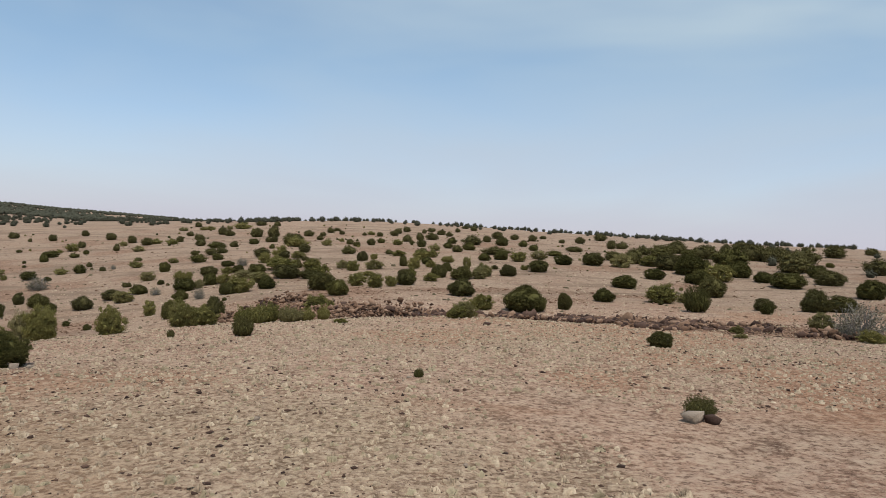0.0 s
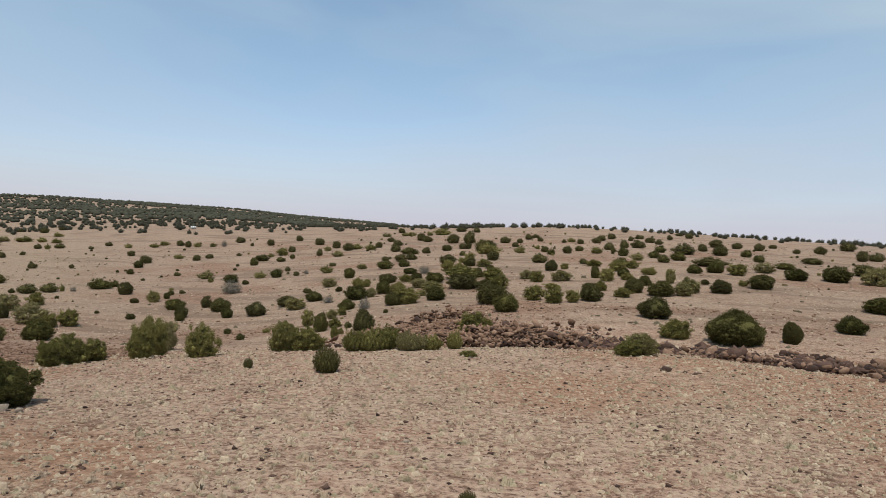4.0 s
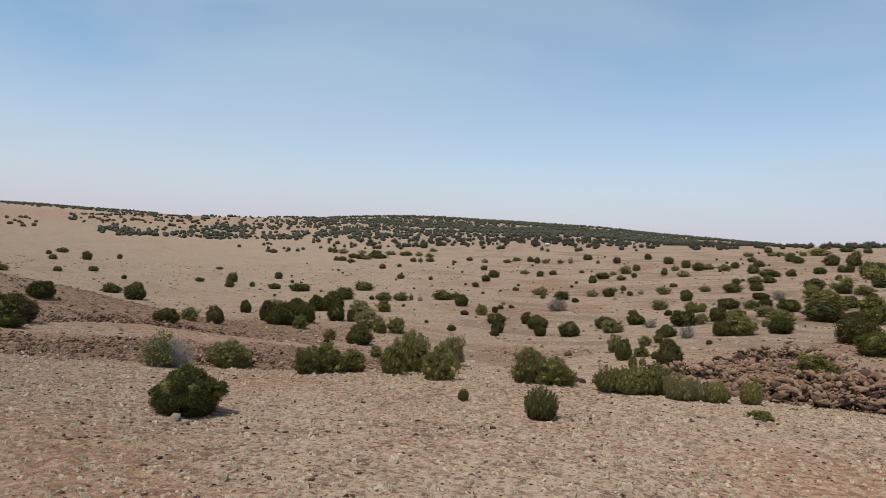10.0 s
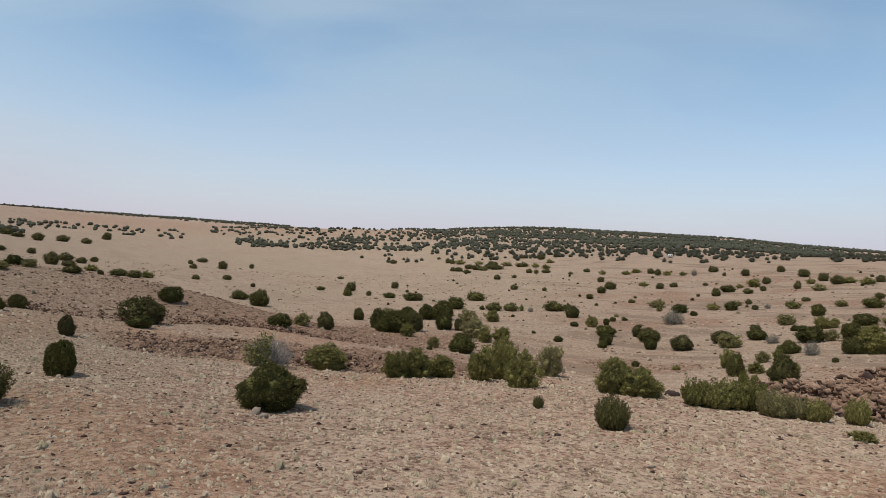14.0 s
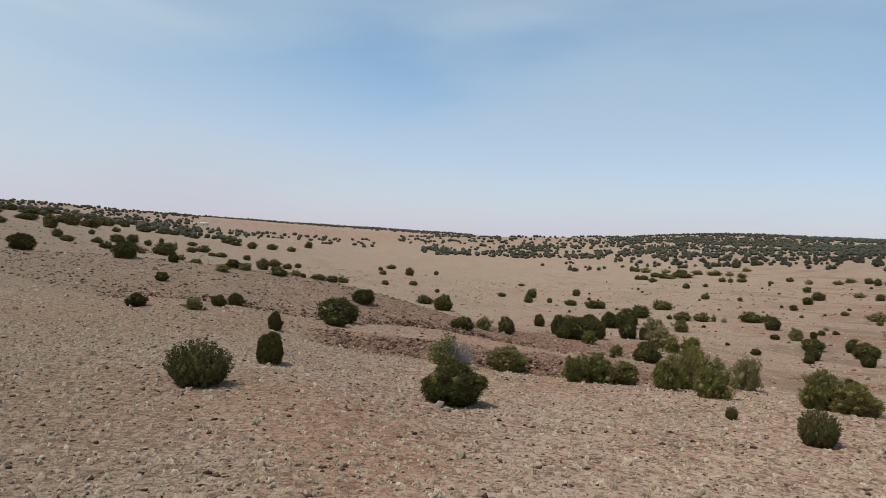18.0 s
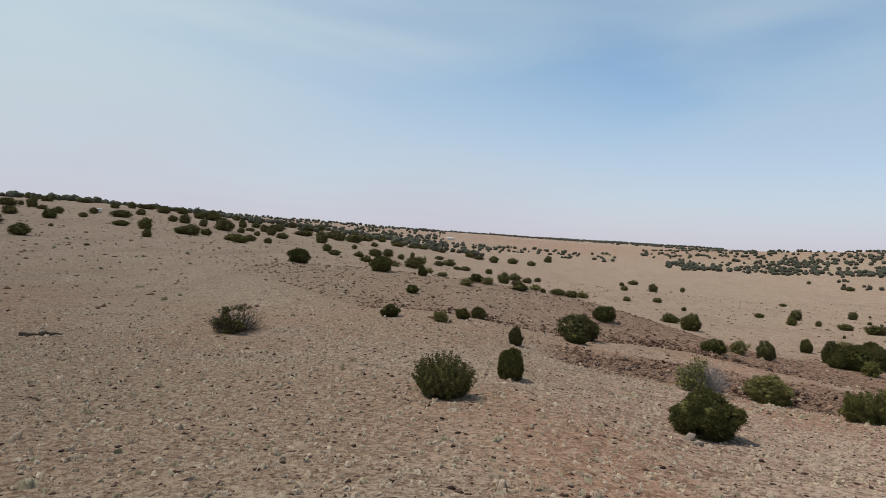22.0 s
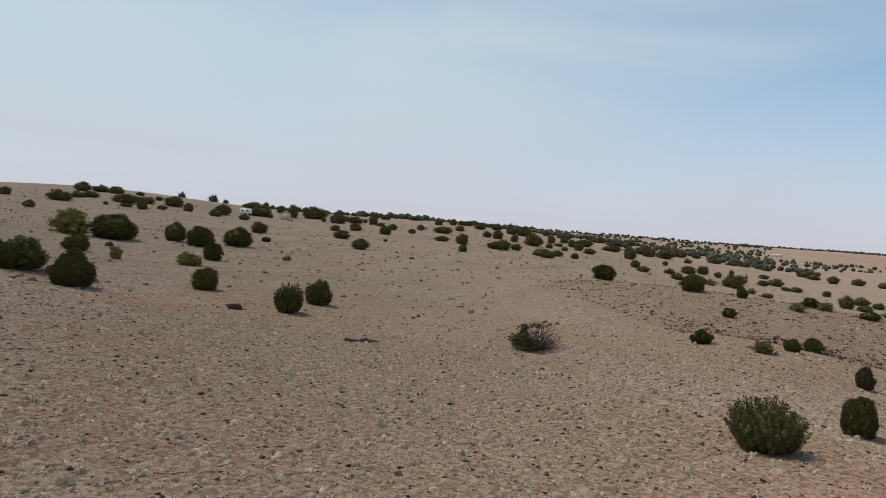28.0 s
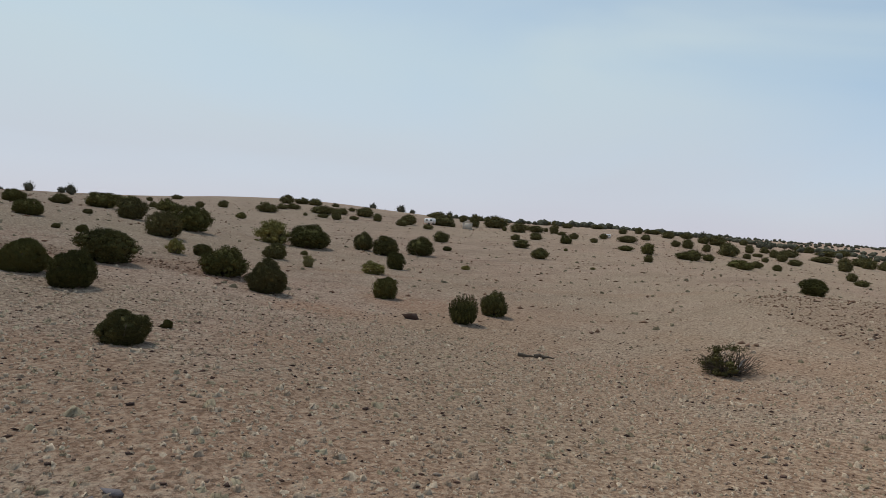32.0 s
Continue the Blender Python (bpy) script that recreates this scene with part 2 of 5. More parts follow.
def straw_ground(x, y):
    """Yellower dry grass over the valley floor and the long bare slope."""
    turn, far = polar(x, y)
    valley = step(42, 54, turn) * (1 - step(96, 106, turn)) * step(75, 115, far) * (1 - step(520, 700, far))
    slope = step(100, 110, turn) * (1 - step(150, 160, turn)) * step(45, 80, far) * (1 - step(300, 500, far))
    slope = np.maximum(slope, 1.5 * step(62, 100, turn) * (1 - step(178, 190, turn)) * step(1, 6, far) * (1 - step(200, 300, far)) * 0.8)
    mottle = 0.75 + 0.5 * value_noise(x, y, 24, 17) + 0.3 * value_noise(x, y, 7, 18)
    return np.clip(np.maximum(0.45 * valley, 0.46 * slope) * mottle, 0, 0.8)


def red_earth(x, y):
    turn, far = polar(x, y)
    patch = step(0.0, 0.5, 0.6 * value_noise(x, y, 13, 21) + 0.5 * value_noise(x, y, 4.5, 22) + 0.5 * step(58, 80, turn) * (1 - step(120, 140, turn)) * (1 - step(16, 30, far)))
    hill = step(56, 60, turn) * (1 - step(84, 92, turn)) * step(505, 560, far) * (1 - step(900, 1000, far)) * 0.5
    under_lone = 1 - step(1.5, 4.5, np.hypot(x + 76, (y + 0.5) * 1.6))
    return np.clip(np.maximum(np.maximum(0.85 * patch * (1 - step(40, 90, far)), hill), np.maximum(under_lone, 0.85 * segment_near(x, y, NEAR_TRACK, 1.3))), 0, 1)


# ---- materials ----


def base_material(name, rough=0.95, gloss=0.15):
    m = bpy.data.materials.new(name)
    m.use_nodes = True
    shader = m.node_tree.nodes["Principled BSDF"]
    shader.inputs["Roughness"].default_value = rough
    shader.inputs["Specular IOR Level"].default_value = gloss
    if "Diffuse Roughness" in shader.inputs:
        shader.inputs["Diffuse Roughness"].default_value = 0.9 if rough > 0.85 else 0.3
    return m, m.node_tree, shader


def spot_noise(tree, scale, detail=3.0, rough=0.6, kind="Object", distort=0.0):
    coord = tree.nodes.new("ShaderNodeTexCoord")
    n = node(tree, "ShaderNodeTexNoise", Scale=scale, Detail=detail, Roughness=rough, Distortion=distort)
    tree.links.new(coord.outputs[kind], n.inputs["Vector"])
    return n.outputs["Fac"]


def relief(tree, shader, value, deep, strength=0.6):
    b = tree.nodes.new("ShaderNodeBump")
    b.inputs["Strength"].default_value, b.inputs["Distance"].default_value = strength, deep
    tree.links.new(value, b.inputs["Height"])
    tree.links.new(b.outputs["Normal"], shader.inputs["Normal"])


def earth_material():
    m, tree, shader = base_material("dry_earth", 0.97, 0.08)
    zone = tree.nodes.new("ShaderNodeAttribute")
    zone.attribute_name = "zone"
    cut = tree.nodes.new("ShaderNodeSeparateColor")
    tree.links.new(zone.outputs["Color"], cut.inputs["Color"])
    cut_far = zone.outputs["Alpha"]
    wide, mid, fine = spot_noise(tree, 0.045, 4), spot_noise(tree, 0.55, 6, 0.7, "Object", 0.4), spot_noise(tree, 6.0, 5, 0.72)
    patch = spot_noise(tree, 0.14, 4, 0.6, "Object", 0.6)
    colour = blend(tree, span(tree, wide, 0.38, 0.62), (0.420, 0.245, 0.170), (0.430, 0.282, 0.198))
    colour = blend(tree, span(tree, patch, 0.42, 0.64, 0.0, 0.7), colour, (0.415, 0.298, 0.212))
    colour = blend(tree, span(tree, mid, 0.47, 0.60, 0.0, 0.8), colour, (0.51, 0.365, 0.268))
    colour = blend(tree, span(tree, mid, 0.45, 0.34, 0.0, 0.85), colour, (0.165, 0.10, 0.07))
    # straw litter in small flecks, and the dark grit between
    colour = blend(tree, span(tree, fine, 0.52, 0.58, 0.0, 0.75), colour, (0.57, 0.42, 0.305))
    colour = blend(tree, span(tree, fine, 0.47, 0.41, 0.0, 0.8), colour, (0.125, 0.071, 0.047))
    red = blend(tree, span(tree, fine, 0.36, 0.62), (0.245, 0.124, 0.073), (0.50, 0.298, 0.190))
    colour = blend(tree, cut.outputs["Green"], colour, red)
    coarse = spot_noise(tree, 1.9, 6, 0.75)
    clump = spot_noise(tree, 2.7, 4, 0.7, "Object", 0.3)
    # random mottle; its dark half partly stands in for shade beside the tufts
    colour = blend(tree, span(tree, clump, 0.46, 0.37, 0.0, 0.6), colour, (0.205, 0.122, 0.080))
    colour = blend(tree, span(tree, clump, 0.54, 0.62, 0.0, 0.5), colour, (0.60, 0.455, 0.325))
    # bare scalds, stony terraces and painted-in gully shade drawn out across the slopes
    coord = tree.nodes.new("ShaderNodeTexCoord")
    drawn = node(tree, "ShaderNodeMapping", Scale=(0.05, 0.17, 0.17), Rotation=(0.0, 0.0, 0.25))
    tree.links.new(coord.outputs["Object"], drawn.inputs["Vector"])
    streak = node(tree, "ShaderNodeTexNoise", Scale=1.0, Detail=6.0, Roughness=0.62, Distortion=0.8)
    tree.links.new(drawn.outputs["Vector"], streak.inputs["Vector"])
    broad = tree.nodes.new("ShaderNodeMath")
    broad.operation = "MULTIPLY"
    tree.links.new(cut_far, broad.inputs[0])
    tree.links.new(span(tree, streak.outputs["Fac"], 0.50, 0.40, 0.0, 0.75), broad.inputs[1])
    colour = blend(tree, broad.outputs[0], colour, (0.185, 0.115, 0.078))
    stubbly = tree.nodes.new("ShaderNodeMath")
    stubbly.operation = "MULTIPLY"
    tree.links.new(cut_far, stubbly.inputs[0])
    tree.links.new(span(tree, coarse, 0.35, 0.65, 0.62, 0.22), stubbly.inputs[1])
    colour = blend(tree, stubbly.outputs[0], colour, (0.275, 0.205, 0.145))
    stone = blend(tree, span(tree, coarse, 0.38, 0.62), (0.165, 0.092, 0.060), (0.40, 0.252, 0.170))
    colour = blend(tree, cut.outputs["Red"], colour, stone)
    colour = blend(tree, cut.outputs["Blue"], colour, blend(tree, span(tree, fine, 0.43, 0.57), (0.230, 0.166, 0.106), (0.49, 0.385, 0.262)))
    tree.links.new(colour, shader.inputs["Base Color"])
    relief(tree, shader, fine, 0.2, 1.0)
    return m


def leaf_material(name, dark, light, tip, dry):
    m, tree, shader = base_material(name, 0.8, 0.04)
    geo_ = tree.nodes.new("ShaderNodeNewGeometry")
    info = tree.nodes.new("ShaderNodeObjectInfo")
    colour = blend(tree, geo_.outputs["Random Per Island"], dark, light)
    colour = blend(tree, span(tree, info.outputs["Random"], 0.2, 1.0, 0.0, 0.5), colour, tip)
    other = tree.nodes.new("ShaderNodeMath")
    other.operation = "FRACT"
    scaled = tree.nodes.new("ShaderNodeMath")
    scaled.operation = "MULTIPLY"
    scaled.inputs[1].default_value = 7.31
    tree.links.new(info.outputs["Random"], scaled.inputs[0])
    tree.links.new(scaled.outputs[0], other.inputs[0])
    colour = blend(tree, span(tree, other.outputs[0], 0.45, 1.0, 0.0, 0.45), colour, dry)
    colour = blend(tree, span(tree, spot_noise(tree, 5.0, 3), 0.5, 0.75, 0.0, 0.5), colour, tip)
    tree.links.new(colour, shader.inputs["Base Color"])
    return m


def island_material(name, a, b, rough=0.9, grain=8.0, deep=0.0):
    m, tree, shader = base_material(name, rough, 0.15)
    geo_ = tree.nodes.new("ShaderNodeNewGeometry")
    info = tree.nodes.new("ShaderNodeObjectInfo")
    mixed = tree.nodes.new("ShaderNodeMath")
    mixed.operation = "ADD"
    tree.links.new(geo_.outputs["Random Per Island"], mixed.inputs[0])
    tree.links.new(info.outputs["Random"], mixed.inputs[1])
    fract = tree.nodes.new("ShaderNodeMath")
    fract.operation = "FRACT"
    tree.links.new(mixed.outputs[0], fract.inputs[0])
    colour = blend(tree, fract.outputs[0], a, b)
    n = spot_noise(tree, grain, 5, 0.65)
    colour = blend(tree, span(tree, n, 0.3, 0.7, 0.0, 1.0), colour, blend(tree, 1.0, colour, (0.62, 0.62, 0.62), "MULTIPLY"))
    tree.links.new(colour, shader.inputs["Base Color"])
    if deep:
        relief(tree, shader, n, deep)
    return m


def plain_material(name, colour, rough=0.7, wear=0.25, grain=3.0, gloss=0.3):
    m, tree, shader = base_material(name, rough, gloss)
    n = spot_noise(tree, grain, 5, 0.6)
    dull = tuple(c * 0.72 for c in colour)
    tree.links.new(blend(tree, span(tree, n, 0.4, 0.75, 0.0, wear * 2), colour, dull), shader.inputs["Base Color"])
    return m


EARTH = earth_material()
JUNIPER = leaf_material("juniper_foliage", (0.034, 0.034, 0.013), (0.092, 0.087, 0.029), (0.145, 0.129, 0.042), (0.125, 0.103, 0.054))
SHRUB = leaf_material("shrub_foliage", (0.070, 0.068, 0.024), (0.210, 0.190, 0.060), (0.300, 0.256, 0.092), (0.270, 0.222, 0.132))
GREY_LEAF = leaf_material("grey_twigs", (0.12, 0.11, 0.075), (0.20, 0.19, 0.13), (0.23, 0.205, 0.155), (0.24, 0.21, 0.17))
# lighter and greyer than JUNIPER: the haze of distance is painted into it
HAZED_LEAF = leaf_material("hazed_foliage", (0.052, 0.053, 0.036), (0.088, 0.087, 0.060), (0.106, 0.102, 0.071), (0.100, 0.092, 0.070))
BARK = island_material("juniper_bark", (0.10, 0.075, 0.055), (0.17, 0.135, 0.10), 0.95, 14, 0.01)
DEAD_WOOD = island_material("weathered_dead_wood", (0.26, 0.235, 0.21), (0.40, 0.37, 0.335), 0.9, 16, 0.006)
ROCK = island_material("brown_basalt", (0.215, 0.120, 0.077), (0.42, 0.268, 0.180), 0.95, 9, 0.06)
# colour of the dark rocks; also paints shade into clefts and beside tufts
DARK_ROCK_AND_SHADE = island_material("dark_basalt_and_shade", (0.055, 0.033, 0.026), (0.165, 0.098, 0.072), 0.9, 7, 0.04)
PALE_ROCK = island_material("pale_stone", (0.29, 0.215, 0.158), (0.42, 0.335, 0.26), 0.93, 6, 0.05)
GRIT = island_material("surface_gravel", (0.19, 0.112, 0.077), (0.50, 0.355, 0.255), 0.95, 6)
STRAW = island_material("dry_bunchgrass", (0.43, 0.318, 0.218), (0.64, 0.505, 0.358), 0.95, 22)
SAGE = island_material("grey_green_tufts", (0.33, 0.262, 0.165), (0.49, 0.405, 0.265), 0.95, 22)
STUBBLE = island_material("dry_stubble", (0.13, 0.105, 0.062), (0.27, 0.215, 0.135), 0.9, 6)
GREY_ROCK = island_material("grey_flagstone", (0.17, 0.145, 0.145), (0.30, 0.265, 0.26), 0.93, 11, 0.05)
WHITE_PAINT = plain_material("white_paint", (0.78, 0.77, 0.74), 0.5)
SIDING = plain_material("tan_siding", (0.52, 0.46, 0.38), 0.8)
ROOF_METAL = plain_material("pale_metal_roof", (0.62, 0.58, 0.54), 0.5)
DARK_GLASS = plain_material("dark_window_glass", (0.03, 0.035, 0.04), 0.1, 0.1, 3, 0.5)
RUBBER = plain_material("black_rubber", (0.03, 0.03, 0.03), 0.8)

# ---- mesh helpers ----


def quick_mesh(name, verts, faces, mat, smooth=False):
    """A mesh from numpy arrays of verts (n, 3) and triangles or quads (m, 3 or 4)."""
    mesh = bpy.data.meshes.new(name)
    verts, faces = np.asarray(verts, np.float32), np.asarray(faces, np.int32)
    k = faces.shape[1]
    mesh.vertices.add(len(verts))
    mesh.vertices.foreach_set("co", verts.ravel())
    mesh.loops.add(faces.size)
    mesh.loops.foreach_set("vertex_index", faces.ravel())
    mesh.polygons.add(len(faces))
    mesh.polygons.foreach_set("loop_start", np.arange(0, faces.size, k, dtype=np.int32))
    if smooth:
        mesh.polygons.foreach_set("use_smooth", np.ones(len(faces), bool))
    mesh.materials.append(mat)
    mesh.update(calc_edges=True)
    return mesh


def joined(pieces):
    """Joins (verts, faces) pairs."""
    verts, faces, n = [], [], 0
    for v, f in pieces:
        verts.append(v)
        faces.append(np.asarray(f) + n)
        n += len(v)
    return np.concatenate(verts), np.concatenate(faces)


def part(name, mesh, parent, label=""):
    ob = new(name, mesh)
    ob.parent = parent
    return tagged(ob, label) if label else ob


def ico(subdivisions):
    bm = bmesh.new()
    bmesh.ops.create_icosphere(bm, subdivisions=subdivisions, radius=1.0)
    bm.verts.ensure_lookup_table()
    v = np.array([p.co[:] for p in bm.verts])
    f = np.array([[p.index for p in q.verts] for q in bm.faces])
    bm.free()
    return v, f


ICO1, ICO2, ICO3 = ico(1), ico(2), ico(3)


def units(rng, n):
    d = rng.normal(size=(n, 3))
    return d / np.linalg.norm(d, axis=1)[:, None]


def tube(points, radii, sides=6):
    """A tapered limb through the points."""
    points = np.asarray(points, float)
    way = np.gradient(points, axis=0)
    way /= np.linalg.norm(way, axis=1)[:, None] + 1e-9
    side = np.cross(way, (0.31, 0.17, 0.93))
    side /= np.linalg.norm(side, axis=1)[:, None] + 1e-9
    up = np.cross(side, way)
    a = np.arange(sides) * 2 * math.pi / sides
    ring = side[:, None] * np.cos(a)[None, :, None] + up[:, None] * np.sin(a)[None, :, None]
    verts = (points[:, None] + ring * np.asarray(radii)[:, None, None]).reshape(-1, 3)
    i, j = np.arange(len(points) - 1)[:, None] * sides, np.arange(sides)[None, :]
    faces = np.stack([i + j, i + (j + 1) % sides, i + sides + (j + 1) % sides, i + sides + j], -1).reshape(-1, 4)
    tris = np.concatenate([faces[:, :3], faces[:, [0, 2, 3]]])
    return verts, tris


def limb(rng, a, b, thick, wobble=0.12, n=6):
    a, b = np.asarray(a, float), np.asarray(b, float)
    t = np.linspace(0, 1, n)[:, None]
    long = np.linalg.norm(b - a)
    bend = rng.normal(size=3) * wobble * long
    pts = a + (b - a) * t + np.sin(t * math.pi) * bend + rng.normal(size=(n, 3)) * 0.03 * long * (t > 0)
    return tube(pts, thick * (1 - 0.75 * t[:, 0]))


def sprays(rng, at, way, long, wide):
    """Small leafy sprays: a folded blade of two triangles at each point."""
    n = len(at)
    way = way / (np.linalg.norm(way, axis=1)[:, None] + 1e-9)
    side = np.cross(way, units(rng, n))
    side /= np.linalg.norm(side, axis=1)[:, None] + 1e-9
    up = np.cross(side, way)
    l, w = long * rng.uniform(0.6, 1.4, (n, 1)), wide * rng.uniform(0.6, 1.4, (n, 1))
    mid = at + way * l * 0.45
    v = np.stack([at, mid + side * w + up * w * 0.5, at + way * l, mid - side * w + up * w * 0.5], 1).reshape(-1, 3)
    i = np.arange(n)[:, None] * 4
    return v, np.concatenate([i + [0, 1, 2], i + [0, 2, 3]])


def lump(rng, centre, size, rough=0.25, shape=ICO2):
    """A knobbly closed lump."""
    v, f = shape
    bumps = units(rng, 9)
    swell = 1 + rough * (np.maximum(v @ bumps.T, 0) ** 3).max(1) - rough * 0.4
    return centre + v * swell[:, None] * size, f


# ---- ground ----


def make_ground():
    turns = np.arange(-130, 230, 0.5)
    far = np.concatenate([[0.6], np.geomspace(1.6, 4600, 370)])
    t, r = np.meshgrid(np.radians(turns), far)
    x, y = (KX - np.sin(t) * r).ravel(), (KY + np.cos(t) * r).ravel()
    rub = rubble(x, y)
    z = height(x, y)
    n, m = len(far), len(turns)
    i, j = np.arange(n - 1)[:, None] * m, np.arange(m)[None, :]
    quads = np.stack([i + j, i + m + j, i + m + (j + 1) % m, i + (j + 1) % m], -1).reshape(-1, 4)
    v = np.concatenate([np.stack([x, y, z], 1), [[KX, KY, ground_z(KX, KY)]]])
    centre = n * m
    hub = np.stack([np.full(m, centre), np.arange(m), (np.arange(m) + 1) % m, np.full(m, centre)], 1)[:, :3]
    tris = np.concatenate([quads[:, :3], quads[:, [0, 2, 3]], hub])
    mesh = quick_mesh("ground", v, tris, EARTH, True)
    zone = mesh.attributes.new("zone", "FLOAT_COLOR", "POINT")
    rgba = np.zeros((len(v), 4), np.float32)
    rgba[:-1, 0], rgba[:-1, 1], rgba[:-1, 2], rgba[:, 3] = rub, red_earth(x, y), np.maximum(pale_earth(x, y), straw_ground(x, y)), 0
    turn, off = polar(x, y)
    rgba[:-1, 3] = step(40, 60, off) * (1 - step(1200, 2000, off)) * np.interp(turn, (-70, 46, 58, 98, 106, 160), (1, 1, 0.4, 0.4, 0.5, 0.5))
    zone.data.foreach_set("color", rgba.ravel())
    return tagged(new("ground", mesh), "dry tan earth with straw-coloured litter and reddish patches", "ground", kind="structure")


make_ground()

# ---- junipers and shrubs, built once in a box one metre wide and high ----


def dome_points(rng, n, flat=0.0):
    """Points spread over a rounded bush outline that reaches the ground."""
    k = np.arange(n) + 0.5
    z = 1 - k / n
    a = k * 2.39996 + rng.uniform(0, 6)
    r = np.sqrt(np.clip(1 - z**2.6, 0, 1)) * (0.80 + 0.20 * np.clip(z / 0.3, 0, 1))
    return np.stack([np.cos(a) * r, np.sin(a) * r, z], 1)


def crown_shell(rng, n, masses=13):
    """Points on an uneven dome that reaches the ground, and the way out at each."""
    k = np.arange(n) + 0.5
    z = np.clip(1 - k / n + 0.03 * rng.normal(size=n), 0.01, 1)
    a = k * 2.39996 + 0.45 * rng.normal(size=n)
    r = np.sqrt(np.clip(1 - z**2.4, 0, 1)) * (0.74 + 0.26 * np.clip(z / 0.34, 0, 1) ** 0.7)
    p = np.stack([np.cos(a) * r * 0.5, np.sin(a) * r * 0.5, z], 1)
    knobs = units(rng, masses)
    knobs[:, 2] = np.abs(knobs[:, 2])
    d = p - np.array([0, 0, 0.3])
    d /= np.linalg.norm(d, axis=1)[:, None]
    swell = (np.maximum(d @ knobs.T, 0) ** 8 * rng.uniform(0.06, 0.38, masses)).max(1)
    p *= (0.80 + swell)[:, None]
    p[:, :2] *= 0.49 / np.percentile(np.abs(p[:, :2]), 98)
    p[:, 2] *= 0.98 / p[:, 2].max()
    return p, d


def fitted(v):
    """Shrinks or swells a crown to a box one metre wide and high."""
    v[:, :2] *= 0.49 / np.percentile(np.abs(v[:, :2]), 98)
    v[:, 2] = np.maximum(v[:, 2] * 0.97 / np.percentile(v[:, 2], 99), -0.02)
    return v


def dense_crown(rng, lobes=300, leaves=84, loose=0.10, gap=0.0, blade=0.025, solid=True):
    pieces = []
    spots, ways = crown_shell(rng, lobes)
    for p, out in zip(spots, ways):
        if rng.random() < gap:
            continue
        size = rng.uniform(0.7, 1.25) * 1.12 / math.sqrt(lobes)
        c = p - out * size * rng.uniform(0.5, 1.15) + loose * 0.3 * size * rng.normal(size=3)
        c[2] = max(c[2], size * 0.5)
        if not solid:  # an open bush: clumps at uneven depth on bare stems
            c = c * rng.uniform(0.72, 1.06)
            size *= rng.uniform(0.75, 1.1)
            pieces.append(tube([np.array([c[0] * 0.2, c[1] * 0.2, 0.0]), c * (0.6, 0.6, 0.55), c], [0.012, 0.009, 0.004], 4))
        core = lump(rng, c - out * size * 0.2, np.array([size, size, size * 1.3]) * 0.62, 0.5, ICO1)
        pieces.append((core[0] + rng.normal(size=core[0].shape) * size * 0.12, core[1]))
        d = units(rng, leaves) + out * 0.5 + [0, 0, 0.25]
        d /= np.linalg.norm(d, axis=1)[:, None]
        at = c + d * size * rng.uniform(0.4, 1.4, (leaves, 1)) * (1, 1, 1.2)
        keep = at[:, 2] > 0.01
        pieces.append(sprays(rng, at[keep], (d * 0.6 + out * 0.3 + [0, 0, 0.85] + 0.45 * units(rng, leaves))[keep], blade * 1.25, blade * 0.34))
    v, f = joined(pieces)
    if not solid:
        return fitted(v), f
    core = lump(rng, np.array([0, 0, 0.42]), np.array([0.33, 0.33, 0.40]), 0.3, ICO2)
    v, f = joined([(v, f), core])
    return fitted(v), f


def spiky_crown(rng, plumes=62, leaves=110, blade=0.056, stems=6, uneven=1.0):
    """Splayed stems that carry upright brushes of foliage of uneven height."""
    pieces = []
    turn = rng.uniform(0, 6.283) + np.arange(stems) * 6.283 / stems + rng.normal(size=stems) * 0.35
    rise = rng.uniform(1.08 - 0.40 * uneven, 1.08, stems)
    reach = rng.uniform(1.0 - 0.24 * uneven, 1.06, stems)
    rise[int(rng.integers(stems))] = 1.08
    for p in dome_points(rng, plumes):
        k = int(np.argmax(np.cos(turn - math.atan2(p[1], p[0]) + rng.normal() * 0.3)))
        tip = np.array([p[0] * 0.5 * reach[k], p[1] * 0.5 * reach[k], 0.16 + 0.82 * max(p[2], 0.05) ** 0.75 * rise[k]])
        tip *= 1 + (0.03 + 0.07 * uneven) * rng.normal(size=3)
        foot = np.array([p[0] * 0.17, p[1] * 0.17, 0.02])
        t = rng.uniform(0.22 + 0.16 * uneven, 1.0, (leaves, 1)) ** 0.8
        along = tip - foot
        wide = rng.uniform(0.055, 0.095) * np.sin(np.clip(t, 0, 1) * 2.5 + 0.35)
        at = foot + along * t + units(rng, leaves) * wide
        at[:, 2] = np.maximum(at[:, 2], 0.01)
        pieces.append(sprays(rng, at, 0.7 * along / np.linalg.norm(along) + 0.6 * units(rng, leaves) + [0, 0, 0.55], blade, blade * 0.34))
        mid = foot + along * 0.62
        pieces.append(lump(rng, mid, np.array([0.045, 0.045, 0.13]), 0.3, ICO1))
        pieces.append(tube([foot, foot + along * 0.5 + 0.02 * rng.normal(size=3), tip], [0.012, 0.009, 0.003], 4))
    v, f = joined(pieces)
    v[:, 2] *= 0.98 / np.percentile(v[:, 2], 99.7)
    return v, f


